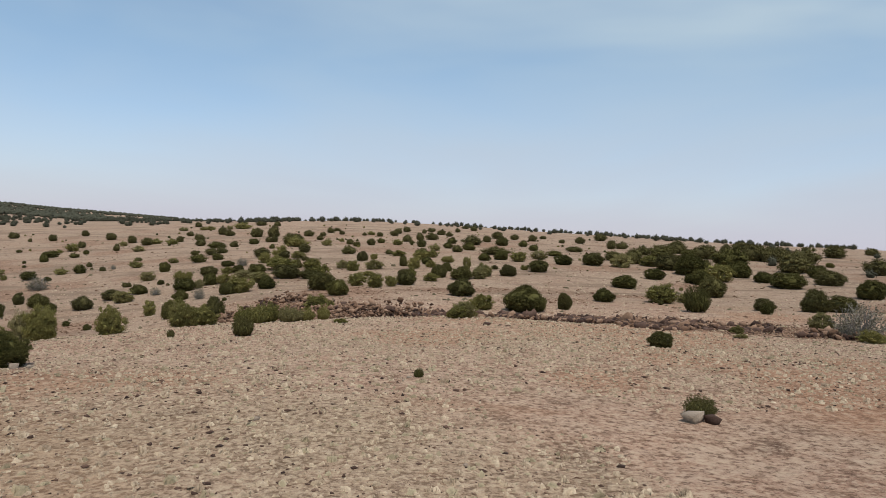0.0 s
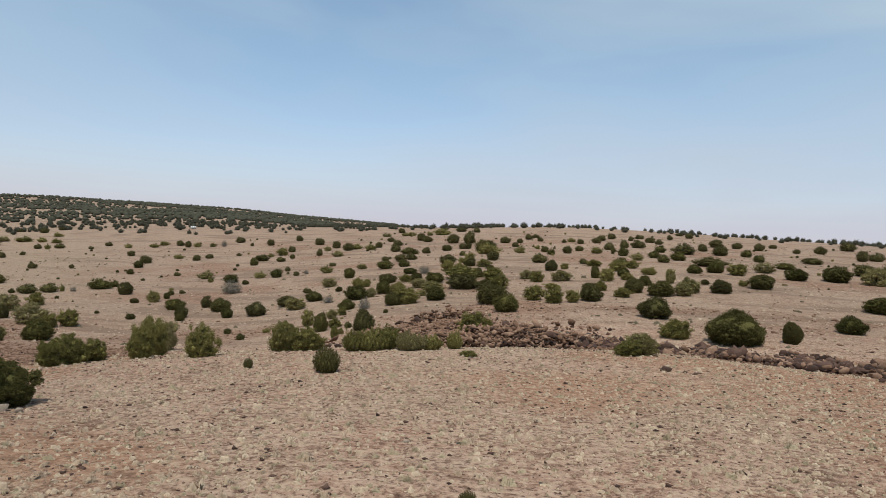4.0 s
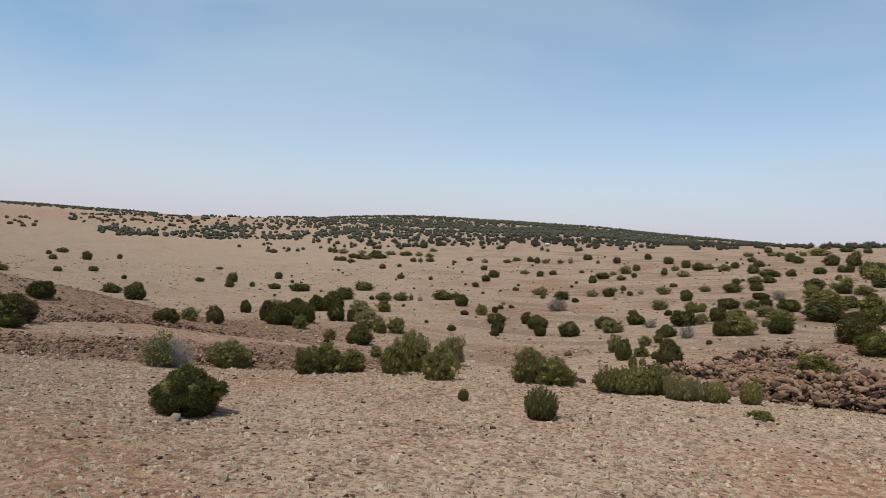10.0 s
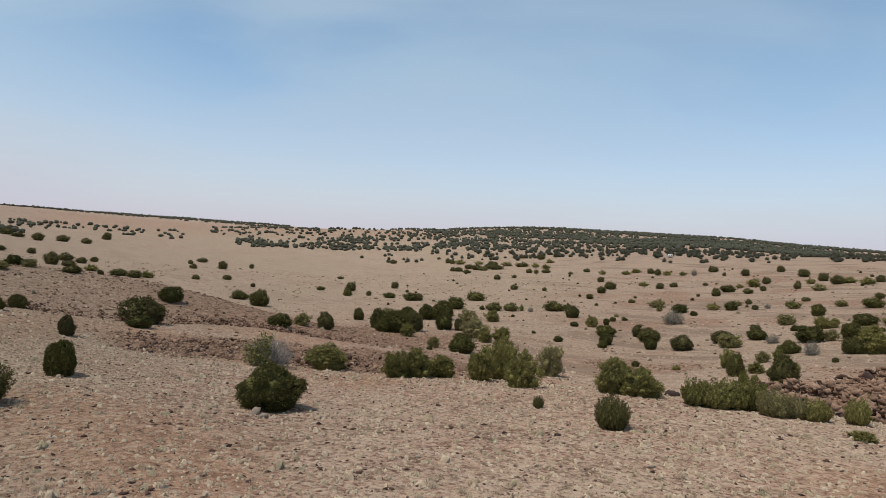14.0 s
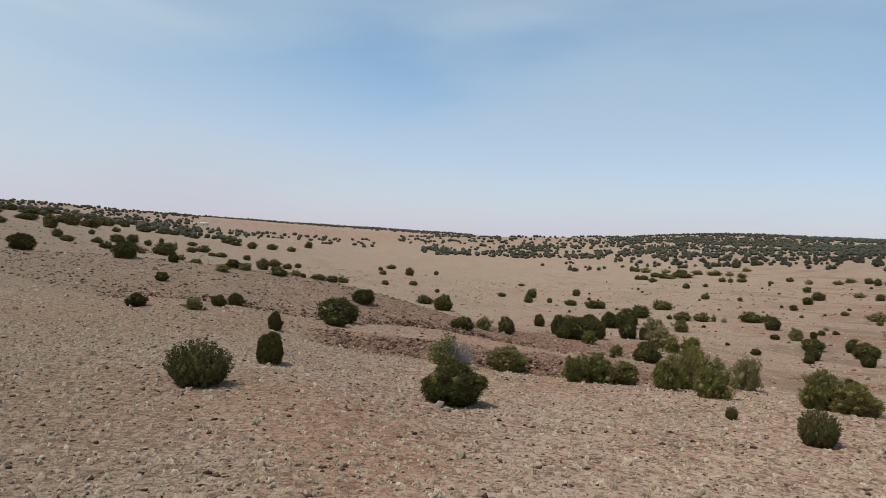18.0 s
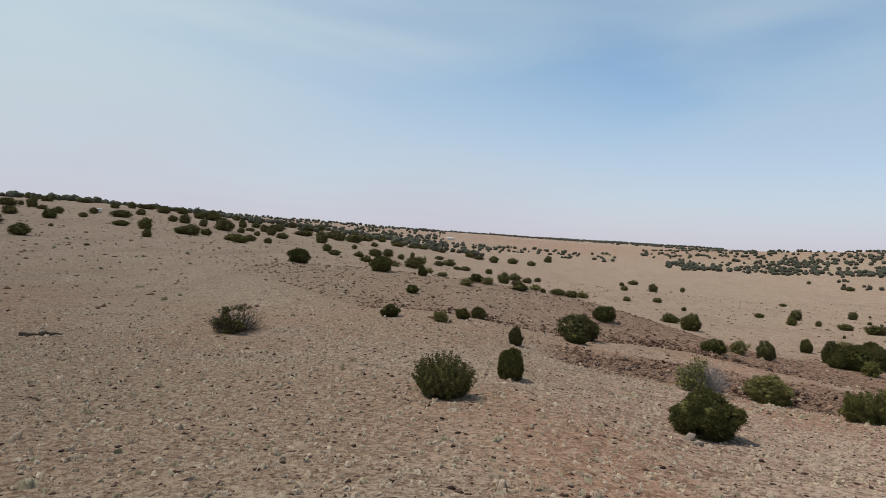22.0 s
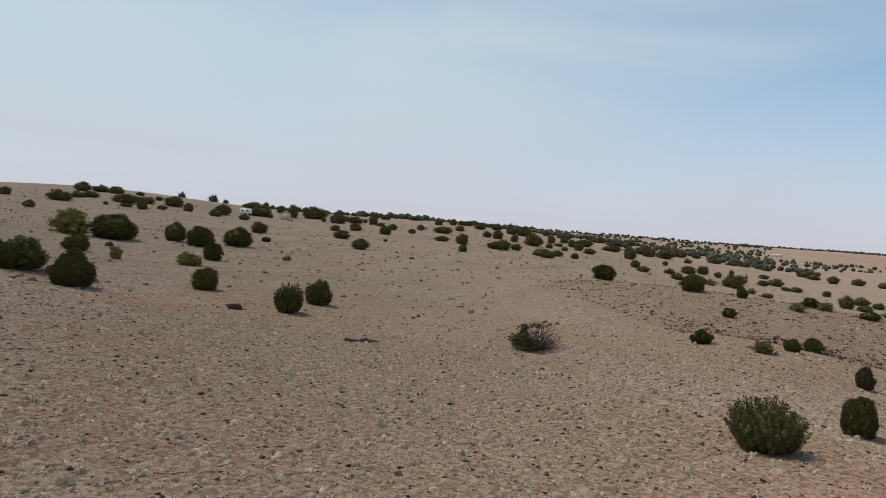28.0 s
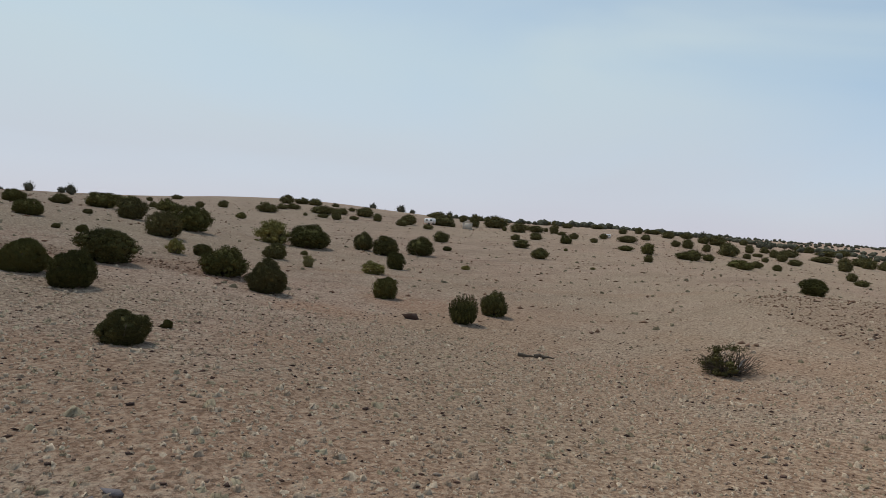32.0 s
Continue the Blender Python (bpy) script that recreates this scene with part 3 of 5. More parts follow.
def twig_crown(rng, twigs=110, leafy=0.5):
    pieces, leaves = [], []
    for p in dome_points(rng, twigs):
        tip = np.array([p[0] * 0.5, p[1] * 0.5, 0.12 + 0.84 * max(p[2], 0.02)]) * (1 + 0.12 * rng.normal(size=3))
        pieces.append(limb(rng, (p[0] * 0.06, p[1] * 0.06, 0.0), tip, 0.009, 0.1, 5))
        if rng.random() < leafy:
            n = 26
            at = tip * rng.uniform(0.55, 1.05, (n, 1)) + 0.05 * units(rng, n)
            leaves.append(sprays(rng, at, units(rng, n) + tip, 0.06, 0.012))
    return joined(pieces), joined(leaves) if leaves else None


def limbs_for(rng, n=5, thick=0.035):
    pieces = [limb(rng, (0, 0, -0.06), (0.02, 0.01, 0.25), thick * 1.5, 0.05)]
    for k in range(n):
        a = k * 6.28 / n + rng.uniform(0, 0.8)
        pieces.append(limb(rng, (0, 0, 0.02), (0.3 * math.cos(a), 0.3 * math.sin(a), rng.uniform(0.3, 0.7)), thick))
    return joined(pieces)


def bush(name, kind, seed):
    """One bush with its parts, parked out of the scene's lists until copied."""
    rng = np.random.default_rng(seed)
    root = bpy.data.objects.new(name, None)
    scene.collection.objects.link(root)
    v, f = limbs_for(rng)
    if kind == "dense":
        part("trunk", quick_mesh("trunk", v, f, BARK, True), root)
        part("crown", quick_mesh("crown", *dense_crown(rng), JUNIPER), root)
    elif kind == "dense_mid":
        part("trunk", quick_mesh("trunk", v, f, BARK, True), root)
        part("crown", quick_mesh("crown", *dense_crown(rng, 170, 50, 0.1, 0.0, 0.033), JUNIPER), root)
    elif kind == "shrub_mid":
        part("stemwork", quick_mesh("stemwork", v, f, BARK, True), root)
        part("foliage", quick_mesh("foliage", *dense_crown(rng, 100, 76, 1.5, 0.18, 0.036, False), SHRUB), root)
    elif kind == "dense_far":
        part("trunk", quick_mesh("trunk", *limb(rng, (0, 0, -0.06), (0.02, 0.0, 0.3), 0.05), BARK, True), root)
        part("crown", quick_mesh("crown", *dense_crown(rng, 80, 26, 0.1, 0.0, 0.050), JUNIPER), root)
    elif kind == "shrub_far":
        part("stemwork", quick_mesh("stemwork", *limb(rng, (0, 0, -0.06), (0.02, 0.0, 0.3), 0.05), BARK, True), root)
        part("foliage", quick_mesh("foliage", *dense_crown(rng, 60, 34, 1.5, 0.15, 0.052, False), SHRUB), root)
    elif kind == "spiky":
        part("trunk", quick_mesh("trunk", v, f, BARK, True), root)
        part("crown", quick_mesh("crown", *spiky_crown(rng, 100, 120, 0.030, 7, 0.35), JUNIPER), root)
    elif kind == "reed":
        part("stemwork", quick_mesh("stemwork", v, f, BARK, True), root)
        part("foliage", quick_mesh("foliage", *spiky_crown(rng, 90, 110, 0.036, 9, 1.2), SHRUB), root)
    elif kind == "shrub":
        part("stemwork", quick_mesh("stemwork", v, f, BARK, True), root)
        part("foliage", quick_mesh("foliage", *dense_crown(rng, 170, 120, 1.8, 0.22, 0.028, False), SHRUB), root)
    else:
        wood, leaves = twig_crown(rng, 120, 0.55)
        part("branchwork", quick_mesh("branchwork", *wood, DEAD_WOOD), root, "bare grey weathered branches")
        part("foliage", quick_mesh("foliage", *leaves, GREY_LEAF), root, "sparse pale grey-green twigs")
    return root


MODELS = {
    "dense": [bush("juniper", "dense", 100 + k) for k in range(7)],
    "dense_mid": [bush("juniper", "dense_mid", 700 + k) for k in range(8)],
    "shrub_mid": [bush("shrub", "shrub_mid", 800 + k) for k in range(4)],
    "dense_far": [bush("juniper", "dense_far", 500 + k) for k in range(8)],
    "shrub_far": [bush("shrub", "shrub_far", 600 + k) for k in range(4)],
    "spiky": [bush("juniper", "spiky", 200 + k) for k in range(4)],
    "shrub": [bush("shrub", "shrub", 300 + k) for k in range(6)],
    "reed": [bush("shrub", "reed", 350 + k) for k in range(3)],
    "twiggy": [bush("dry_shrub", "twiggy", 400 + k) for k in range(2)],
}
WORDS = {
    "dense": "rounded dark green juniper bush",
    "spiky": "upright feathery green juniper bush",
    "shrub": "loose yellow-green upright shrub",
    "reed": "tall yellow-green reedy shrub",
    "twiggy": "half-dead pale grey twiggy shrub",
}
PLACED = []
placing = np.random.default_rng(5)


FAR_ONES = []
NEAR_ENOUGH = 148.0


def plant(kind, ground_words, x, y, wide, high):
    off = math.hypot(x - KX, y - KY)
    PLACED.append((x, y, wide))
    finish = "" if off < 45 or kind not in ("dense", "shrub") else "_mid" if off < 105 else "_far"
    choice = MODELS[kind + finish]
    model = choice[int(placing.integers(len(choice)))]
    if kind == "shrub" and off < 45:
        wide, high = wide * 1.12, high * 0.9
    turn, squeeze = placing.uniform(0, 6.283), placing.uniform(0.9, 1.08)
    m = Matrix.LocRotScale((x, y, ground_z(x, y) - 0.03), Euler((0, 0, turn)), (wide * squeeze, wide * (2 - squeeze), high))
    if kind == "dense" and off > NEAR_ENOUGH:
        FAR_ONES.append((model, m))
        return None
    size = "large " if wide > 2.6 else "small " if wide < 1.2 else ""
    ob = copy_thing(model, m)
    return tagged(ob, size + WORDS[kind] + " " + ground_words, "juniper" if kind in ("dense", "spiky") else "shrub", "bushes on the dry grassland")


def grove(kind, ground_words, *places):
    for x, y, wide, high in places:
        plant(kind, ground_words, x, y, wide, high)



# ---- the bushes, area by area: x, y, width, height ----
grove(
    "dense", "across the wide valley",
    (-136.7, 37.1, 3.40, 1.29), (-133.6, 39.3, 2.94, 1.40), (-98.1, 48.6, 2.49, 1.35), (-88.2, 48.5, 2.66, 2.29), (-122.7, 71.8, 1.73, 0.83),
    (-126.4, 59.4, 1.03, 0.81), (-143.3, 59.0, 1.99, 1.04), (-181.3, 68.1, 2.67, 2.22), (-213.8, 70.5, 3.08, 1.50), (-139.5, 51.7, 1.62, 0.98), (-176.2, 59.4, 1.86, 1.23),
    (-200.4, 64.0, 1.53, 1.19), (-193.8, 79.7, 1.37, 1.42), 
    (-158.4, 92.0, 1.57, 0.72), (-61.0, 19.4, 1.30, 0.81), (-145.8, 13.0, 2.27, 1.00), (-208.1, 12.5, 4.28, 2.12),
)
grove(
    "dense", "across the wide valley",
    (-193.2, 15.3, 2.16, 0.99), (-195.2, 17.7, 3.01, 1.33), (-314.8, 19.2, 5.10, 2.93), (-304.1, 23.0, 5.19, 1.80), (-292.2, 29.3, 3.99, 2.97), (-156.9, 27.0, 2.70, 2.68),
    (-174.5, 30.7, 3.30, 1.93), (-155.3, 30.1, 2.81, 1.33), (-59.6, 23.5, 1.49, 0.63), (-168.5, 33.5, 2.33, 1.44), (-178.9, 37.1, 2.01, 1.23), (-61.2, 25.8, 0.55, 0.44),
    (-195.8, 24.6, 2.19, 1.50), (-308.7, 38.4, 5.28, 2.61), (-307.7, 46.8, 4.22, 2.35), (-365.9, 60.9, 4.39, 3.73),
)
grove(
    "shrub", "across the wide valley",
    (-135.4, 41.9, 2.51, 1.44), (-57.6, 18.5, 1.13, 0.66), (-60.1, 20.5, 1.13, 0.69), (-145.4, 33.3, 2.64, 1.37),
)
grove(
    "reed", "along the shallow gully",
    (-11.6, 40.5, 1.39, 1.08), (-11.0, 40.9, 1.59, 1.16), (-10.5, 41.9, 1.70, 1.26), (-9.2, 41.6, 1.33, 1.02), (-8.8, 42.3, 1.12, 0.85), (-8.3, 42.6, 1.31, 0.84),
    (-7.4, 43.6, 0.95, 1.00),
)
grove(
    "shrub", "along the shallow gully",
    (-14.9, 39.7, 1.39, 1.57), (-13.9, 40.1, 1.49, 1.24), (1.1, 45.2, 1.32, 0.87),
)
grove(
    "dense", "at the head of the gully",
    (-45.1, 52.9, 2.34, 1.71),
)
grove(
    "shrub", "at the head of the gully",
    (-47.7, 51.6, 1.20, 0.98), (-35.7, 47.6, 0.88, 0.83), (-23.9, 34.6, 1.17, 1.40), (-24.3, 35.9, 1.52, 1.59), (-24.4, 37.5, 1.25, 1.26), (-22.2, 38.3, 1.17, 1.77),
    (-23.7, 40.8, 1.48, 2.34), (-18.0, 37.4, 1.24, 1.71),
)
grove(
    "dense", "below the hilltop",
    (-116.6, -95.7, 2.65, 1.25), (-74.5, -50.8, 1.32, 0.70), (-117.4, -70.3, 2.02, 1.25), (-97.9, -54.3, 2.94, 1.56), (-124.4, -69.9, 2.88, 1.68),
    (-119.9, -59.2, 2.46, 1.82), (-137.1, -68.1, 2.23, 1.52), (-84.3, -40.9, 2.58, 1.68), (-102.6, -48.1, 0.74, 0.52), (-131.0, -59.2, 1.84, 1.04), (-27.5, -69.7, 2.10, 1.16),
    (-32.3, -70.0, 3.56, 1.88), (-53.3, -117.3, 2.83, 1.22), (-53.7, -113.2, 3.12, 1.31), (-30.2, -56.5, 2.79, 2.29), (-49.4, -93.5, 1.66, 1.03), (-47.4, -84.6, 3.44, 1.99),
    (-69.3, -116.1, 1.92, 1.27), (-78.7, -123.4, 2.19, 1.63), (-65.3, -130.6, 1.38, 0.95), (-63.3, -89.8, 1.91, 1.16), (-86.5, -117.8, 4.50, 2.29), (-97.4, -106.2, 2.14, 2.39),
)
grove(
    "dense", "below the hilltop",
    (-105.8, -110.2, 2.26, 0.98), (-93.3, -112.5, 1.09, 0.81), (-96.1, -109.6, 2.44, 0.94), (-114.3, -102.3, 2.95, 1.67),
)
grove(
    "shrub", "below the hilltop",
    (-58.7, -33.4, 1.10, 0.54), (-79.8, -29.2, 0.81, 0.32),
)
grove(
    "dense", "below the wooded mesa",
    (-183.4, 143.2, 2.42, 1.47), (-187.0, 155.0, 3.63, 2.00), (-188.7, 162.4, 4.96, 1.84),
)
grove(
    "dense", "high on the hilltop",
    (-187.2, -159.5, 7.26, 2.40), (-137.4, -110.3, 6.59, 3.18), (-138.0, -107.0, 1.60, 1.11), (-173.0, -133.8, 2.95, 2.53), (-150.1, -109.7, 3.54, 3.84), (-217.6, -163.5, 2.66, 2.16),
    (-158.6, -108.4, 6.94, 3.61), (-147.6, -96.7, 1.28, 1.27), (-146.4, -91.1, 4.22, 2.79), (-161.2, -98.7, 2.22, 1.52), (-155.1, -91.5, 4.39, 1.93), (-161.0, -92.3, 1.34, 1.16),
    (-154.2, -85.0, 2.54, 2.68), (-149.5, -79.5, 2.15, 1.06), (-151.0, -68.3, 1.95, 1.48), (-319.6, -201.7, 7.92, 3.27), (-349.7, -214.7, 4.29, 2.83), (-316.7, -188.5, 4.19, 2.23),
    (-203.9, -112.8, 3.93, 1.84), (-224.2, -112.7, 4.88, 1.54), (-82.7, -153.8, 2.74, 1.28), (-113.7, -149.8, 4.12, 2.55), (-119.4, -150.4, 4.54, 1.90), (-121.6, -146.8, 3.99, 2.06),
)
grove(
    "dense", "high on the hilltop",
    (-128.3, -145.9, 2.12, 1.22), (-98.0, -128.7, 3.14, 1.48), (-102.4, -130.5, 3.51, 1.51), (-104.3, -120.9, 5.44, 2.04), (-111.7, -123.0, 4.42, 1.66), (-124.5, -133.6, 1.83, 1.15),
    (-117.9, -120.2, 4.77, 2.59), (-113.8, -110.6, 2.19, 2.02), (-120.4, -106.1, 3.96, 2.61),
)
grove(
    "dense", "high on the pale hillside",
    (-89.7, 112.4, 1.35, 1.00), (-98.6, 124.4, 1.88, 1.49), (-103.8, 132.4, 2.79, 1.71), (-118.2, 144.1, 1.93, 1.32), (-96.9, 140.5, 1.88, 1.33), (-96.8, 145.0, 1.78, 1.09),
    (-92.7, 150.5, 1.25, 0.69), (-76.0, 131.2, 1.64, 1.63), (-79.5, 139.7, 2.87, 1.48), (-73.4, 137.1, 1.92, 1.07), (-83.0, 158.0, 1.95, 1.52), (-74.1, 143.0, 1.25, 0.99),
    (-96.3, 185.1, 2.15, 1.63), (-98.7, 174.0, 2.21, 1.72), (-112.6, 180.3, 2.88, 1.67), (-103.6, 172.5, 0.96, 0.95), (-125.3, 170.5, 2.20, 1.51), (-119.9, 167.0, 1.80, 1.79),
    (-147.0, 167.4, 2.16, 1.25), (-84.1, 174.2, 2.73, 1.81), (-70.1, 147.7, 1.39, 1.63), (-74.7, 165.2, 2.40, 1.82), (-68.1, 158.2, 2.54, 1.85), (-62.5, 163.3, 1.90, 1.47),
)
grove(
    "dense", "high on the pale hillside",
    (-52.7, 149.4, 2.43, 1.68), (-46.7, 142.3, 3.53, 1.35), (-43.8, 144.3, 1.95, 1.36), (-59.8, 168.8, 2.50, 1.51), (-66.3, 180.4, 1.95, 1.34), (-47.7, 175.7, 3.09, 2.37),
    (-41.8, 151.8, 2.16, 1.31), (-39.9, 157.7, 1.86, 1.35), (-38.8, 158.2, 1.62, 1.60), (-43.2, 175.2, 3.20, 3.17), (-33.2, 149.4, 3.36, 2.64), (-31.8, 150.2, 2.79, 2.42),
    (-59.1, 184.2, 2.56, 2.09), (-56.1, 180.3, 2.79, 1.60), (-57.4, 216.1, 3.34, 1.39), (-51.4, 212.6, 2.06, 1.53), (-75.5, 211.9, 2.31, 1.58), (-35.1, 179.3, 2.56, 1.64),
    (-29.9, 167.2, 1.68, 1.24), (-31.6, 180.7, 1.66, 1.20), (-31.5, 191.6, 2.08, 1.59), (-30.6, 197.3, 2.14, 0.98), (-27.7, 187.7, 1.72, 1.08), (-20.5, 151.1, 1.75, 1.24),
)
grove(
    "dense", "high on the pale hillside",
    (-21.3, 185.7, 1.23, 0.91), (-15.5, 148.4, 1.95, 1.57), (-16.9, 183.1, 1.82, 1.20), (-14.2, 157.1, 1.81, 1.15), (-13.4, 187.9, 2.33, 1.54), (-13.0, 198.3, 2.29, 1.62),
    (-11.1, 206.5, 2.39, 1.69), (-8.7, 165.6, 2.18, 1.75), (-7.2, 158.5, 1.17, 0.77), (-5.9, 175.0, 2.16, 1.99), (-5.7, 202.5, 1.34, 1.32), (-3.8, 212.4, 2.63, 1.22),
    (-3.0, 178.6, 3.23, 2.03), (-0.7, 199.1, 2.46, 1.46), (1.6, 194.1, 1.92, 1.42), (4.4, 217.4, 1.80, 1.42), (7.5, 242.9, 2.61, 1.00), (10.0, 229.8, 2.28, 1.70),
    (2.1, 164.0, 2.28, 1.60), (6.8, 161.9, 4.78, 2.36), (11.2, 176.8, 2.33, 1.73), (14.0, 163.9, 3.37, 2.13), (15.5, 196.8, 3.41, 2.09), (20.3, 196.1, 2.43, 1.61),
)
grove(
    "dense", "high on the pale hillside",
    (19.0, 163.9, 2.03, 1.60), (24.9, 192.6, 2.40, 1.90), (19.7, 149.2, 2.09, 1.46), (29.7, 205.4, 2.22, 1.02), (32.7, 189.8, 1.74, 1.10),
)
grove(
    "shrub", "high on the pale hillside",
    (-103.4, 142.7, 2.23, 1.10), (-82.4, 147.8, 1.45, 0.92), (-81.2, 150.9, 2.67, 1.85), (-117.7, 168.0, 2.13, 1.30), (-113.8, 169.4, 1.62, 1.13), (-130.9, 170.8, 2.76, 1.20),
    (-129.5, 165.3, 2.52, 1.17), (-136.2, 163.0, 2.05, 1.35), (-73.6, 158.4, 1.77, 1.35), (-67.2, 160.9, 2.70, 1.34), (-61.8, 157.1, 2.74, 1.42), (-63.1, 142.8, 2.40, 1.31),
    (-74.4, 197.2, 2.65, 1.15), (-67.8, 200.1, 2.82, 1.15), (-59.3, 202.8, 4.97, 1.97), (-62.2, 200.2, 1.97, 1.30), (-69.7, 199.5, 2.16, 0.99), (-30.3, 143.2, 4.43, 2.37),
    (-24.8, 147.1, 2.20, 1.69), (-23.9, 162.0, 1.48, 0.93), (-19.8, 188.7, 2.19, 1.08), (-10.0, 150.7, 2.47, 1.35),
)
grove(
    "twiggy", "high on the pale hillside",
    (-110.9, 170.3, 1.45, 1.76),
)
grove(
    "dense", "on the bare slope",
    (-76.6, -1.5, 2.47, 1.79),
)
grove(
    "dense", "on the brown stony bench",
    (-33.4, 21.4, 0.80, 1.03), (-45.4, 26.7, 2.76, 1.89), (-42.3, 26.1, 1.36, 0.76), (-53.9, 30.2, 1.76, 1.25), (-50.5, 38.2, 1.99, 1.15), (-53.5, 43.6, 1.59, 1.59),
    (-37.8, 13.9, 1.25, 0.76), (-39.7, 18.4, 0.91, 0.72), (-42.7, 19.5, 1.02, 0.97), (-65.4, 55.1, 1.71, 2.31),
)
grove(
    "shrub", "on the brown stony bench",
    (-53.7, 41.4, 1.50, 1.12), (-28.3, 33.0, 1.64, 1.40), (-36.8, 17.1, 0.88, 0.75), (-30.1, 33.6, 1.79, 1.35),
)
grove(
    "dense", "on the dry hillside",
    (-31.4, -17.2, 1.80, 1.49), (-35.0, -10.3, 1.80, 1.68), (-22.5, -18.2, 2.51, 2.11), (-23.0, -24.2, 3.02, 2.00), (-35.2, -36.6, 2.11, 1.46), (-42.7, -42.4, 0.75, 0.50),
    (-48.9, -50.0, 4.97, 2.78), (-47.3, -33.0, 1.83, 1.83), (-7.9, -3.7, 1.59, 1.05), (-10.6, -6.4, 0.43, 0.34), (-10.3, -15.4, 2.15, 1.68), (-9.4, -19.2, 2.12, 1.61),
    (-15.7, -25.2, 3.38, 2.03), (-18.0, -48.3, 2.29, 1.37), (-21.1, -63.6, 2.32, 1.33), (-27.2, -42.4, 3.21, 2.29), (-34.9, -52.3, 3.85, 2.75), (-25.9, -32.7, 1.41, 0.96),
    (-19.0, -38.6, 0.96, 0.61), (-25.8, -56.5, 0.91, 0.51), (-17.5, -39.9, 0.69, 0.39),
)
grove(
    "shrub", "on the dry hillside",
    (-35.6, -32.0, 1.03, 1.07), (-40.4, -28.6, 1.96, 1.17), (-23.6, -32.6, 1.31, 1.14),
)
grove(
    "spiky", "on the dry hillside",
    (-29.8, -8.5, 1.95, 1.78),
)
grove(
    "dense", "on the long bare slope",
    (-146.4, -59.3, 4.69, 1.69), (-118.4, -44.9, 2.89, 1.03), (-117.1, -39.8, 2.48, 2.12), (-102.8, -32.6, 1.49, 1.28), (-167.5, -65.3, 2.57, 1.59), (-187.6, -82.7, 2.55, 1.63),
    (-202.9, -85.4, 2.15, 1.93), (-218.7, -88.2, 5.82, 1.65), (-199.4, -73.8, 4.32, 2.23), (-157.8, -52.7, 2.23, 1.62), (-118.9, -33.7, 2.91, 1.44), (-119.2, -32.2, 2.90, 1.99),
    (-124.6, -31.5, 1.97, 1.38), (-157.8, -49.7, 2.95, 2.34), (-217.4, -75.8, 3.85, 2.00), (-198.6, -62.5, 3.30, 2.36), (-155.7, -44.4, 1.88, 1.86), (-200.6, -59.4, 5.15, 2.92),
    (-152.5, -38.3, 4.47, 3.18), (-288.6, -82.3, 3.39, 2.32), (-186.8, -45.4, 2.37, 2.35), (-155.7, -35.3, 1.99, 1.26), (-120.4, -24.7, 3.09, 1.42), (-117.6, -22.6, 2.80, 1.60),
)
grove(
    "dense", "on the long bare slope",
    (-128.4, -24.3, 2.34, 1.27), (-155.6, -31.4, 1.55, 1.12), (-200.8, -46.1, 2.71, 1.79), (-173.3, -38.9, 2.20, 0.93), (-184.6, -38.6, 2.49, 2.13), (-171.9, -32.9, 2.77, 2.44),
    (-131.2, -21.5, 1.78, 1.17), (-164.4, -27.9, 3.08, 1.45), (-202.7, -40.3, 5.24, 2.15), (-379.9, -86.4, 4.36, 3.32), (-368.9, -79.2, 5.20, 3.22), (-353.1, -66.8, 10.21, 2.76),
    (-206.9, -32.9, 6.75, 1.81), (-406.7, -72.4, 7.81, 3.16), (-178.8, -21.1, 3.14, 3.42), (-228.8, -28.4, 4.39, 2.97), (-145.4, -12.6, 2.05, 1.65), (-133.3, -8.5, 2.35, 1.16),
    (-221.7, -24.6, 4.25, 3.25), (-237.2, -22.2, 6.17, 3.67), (-309.3, -29.2, 8.01, 2.64), (-186.1, -13.4, 1.46, 1.29), (-152.3, -6.6, 2.26, 1.32), (-242.5, -15.7, 2.72, 1.66),
)
grove(
    "dense", "on the long bare slope",
    (-135.2, -2.3, 2.36, 1.40), (-60.6, 10.3, 2.01, 1.50), (-170.2, -5.2, 3.39, 2.05), (-186.3, -3.9, 3.38, 2.23), (-355.8, -27.6, 4.28, 3.33), (-186.6, -0.3, 1.77, 1.60),
    (-222.1, -0.1, 1.53, 1.52), (-156.6, 5.8, 4.59, 2.81), (-60.5, 14.3, 0.87, 1.02), (-51.8, 14.1, 0.94, 0.69), (-240.3, 8.0, 3.09, 1.43), (-196.0, 9.9, 2.86, 1.50),
    (-322.1, 5.4, 4.40, 1.91), (-315.7, -7.7, 5.67, 1.61), (-326.9, -3.6, 5.59, 1.94), (-297.4, -12.8, 7.15, 2.27),
)
grove(
    "shrub", "on the long bare slope",
    (-146.0, 2.5, 2.41, 1.38), (-185.8, 5.8, 2.24, 2.38), (-148.2, 10.0, 1.67, 1.27),
)
grove(
    "dense", "on the open stony field",
    (-16.8, 26.0, 2.19, 1.43), (-21.7, 20.4, 0.99, 1.21), (10.5, 32.5, 1.13, 0.77),
)
grove(
    "shrub", "on the open stony field",
    (-5.9, 40.9, 0.69, 0.32), (18.1, 41.9, 0.75, 0.56), (17.2, 39.1, 0.70, 0.28), (24.0, 38.1, 1.32, 0.79), (1.6, 46.1, 1.51, 1.19),
)
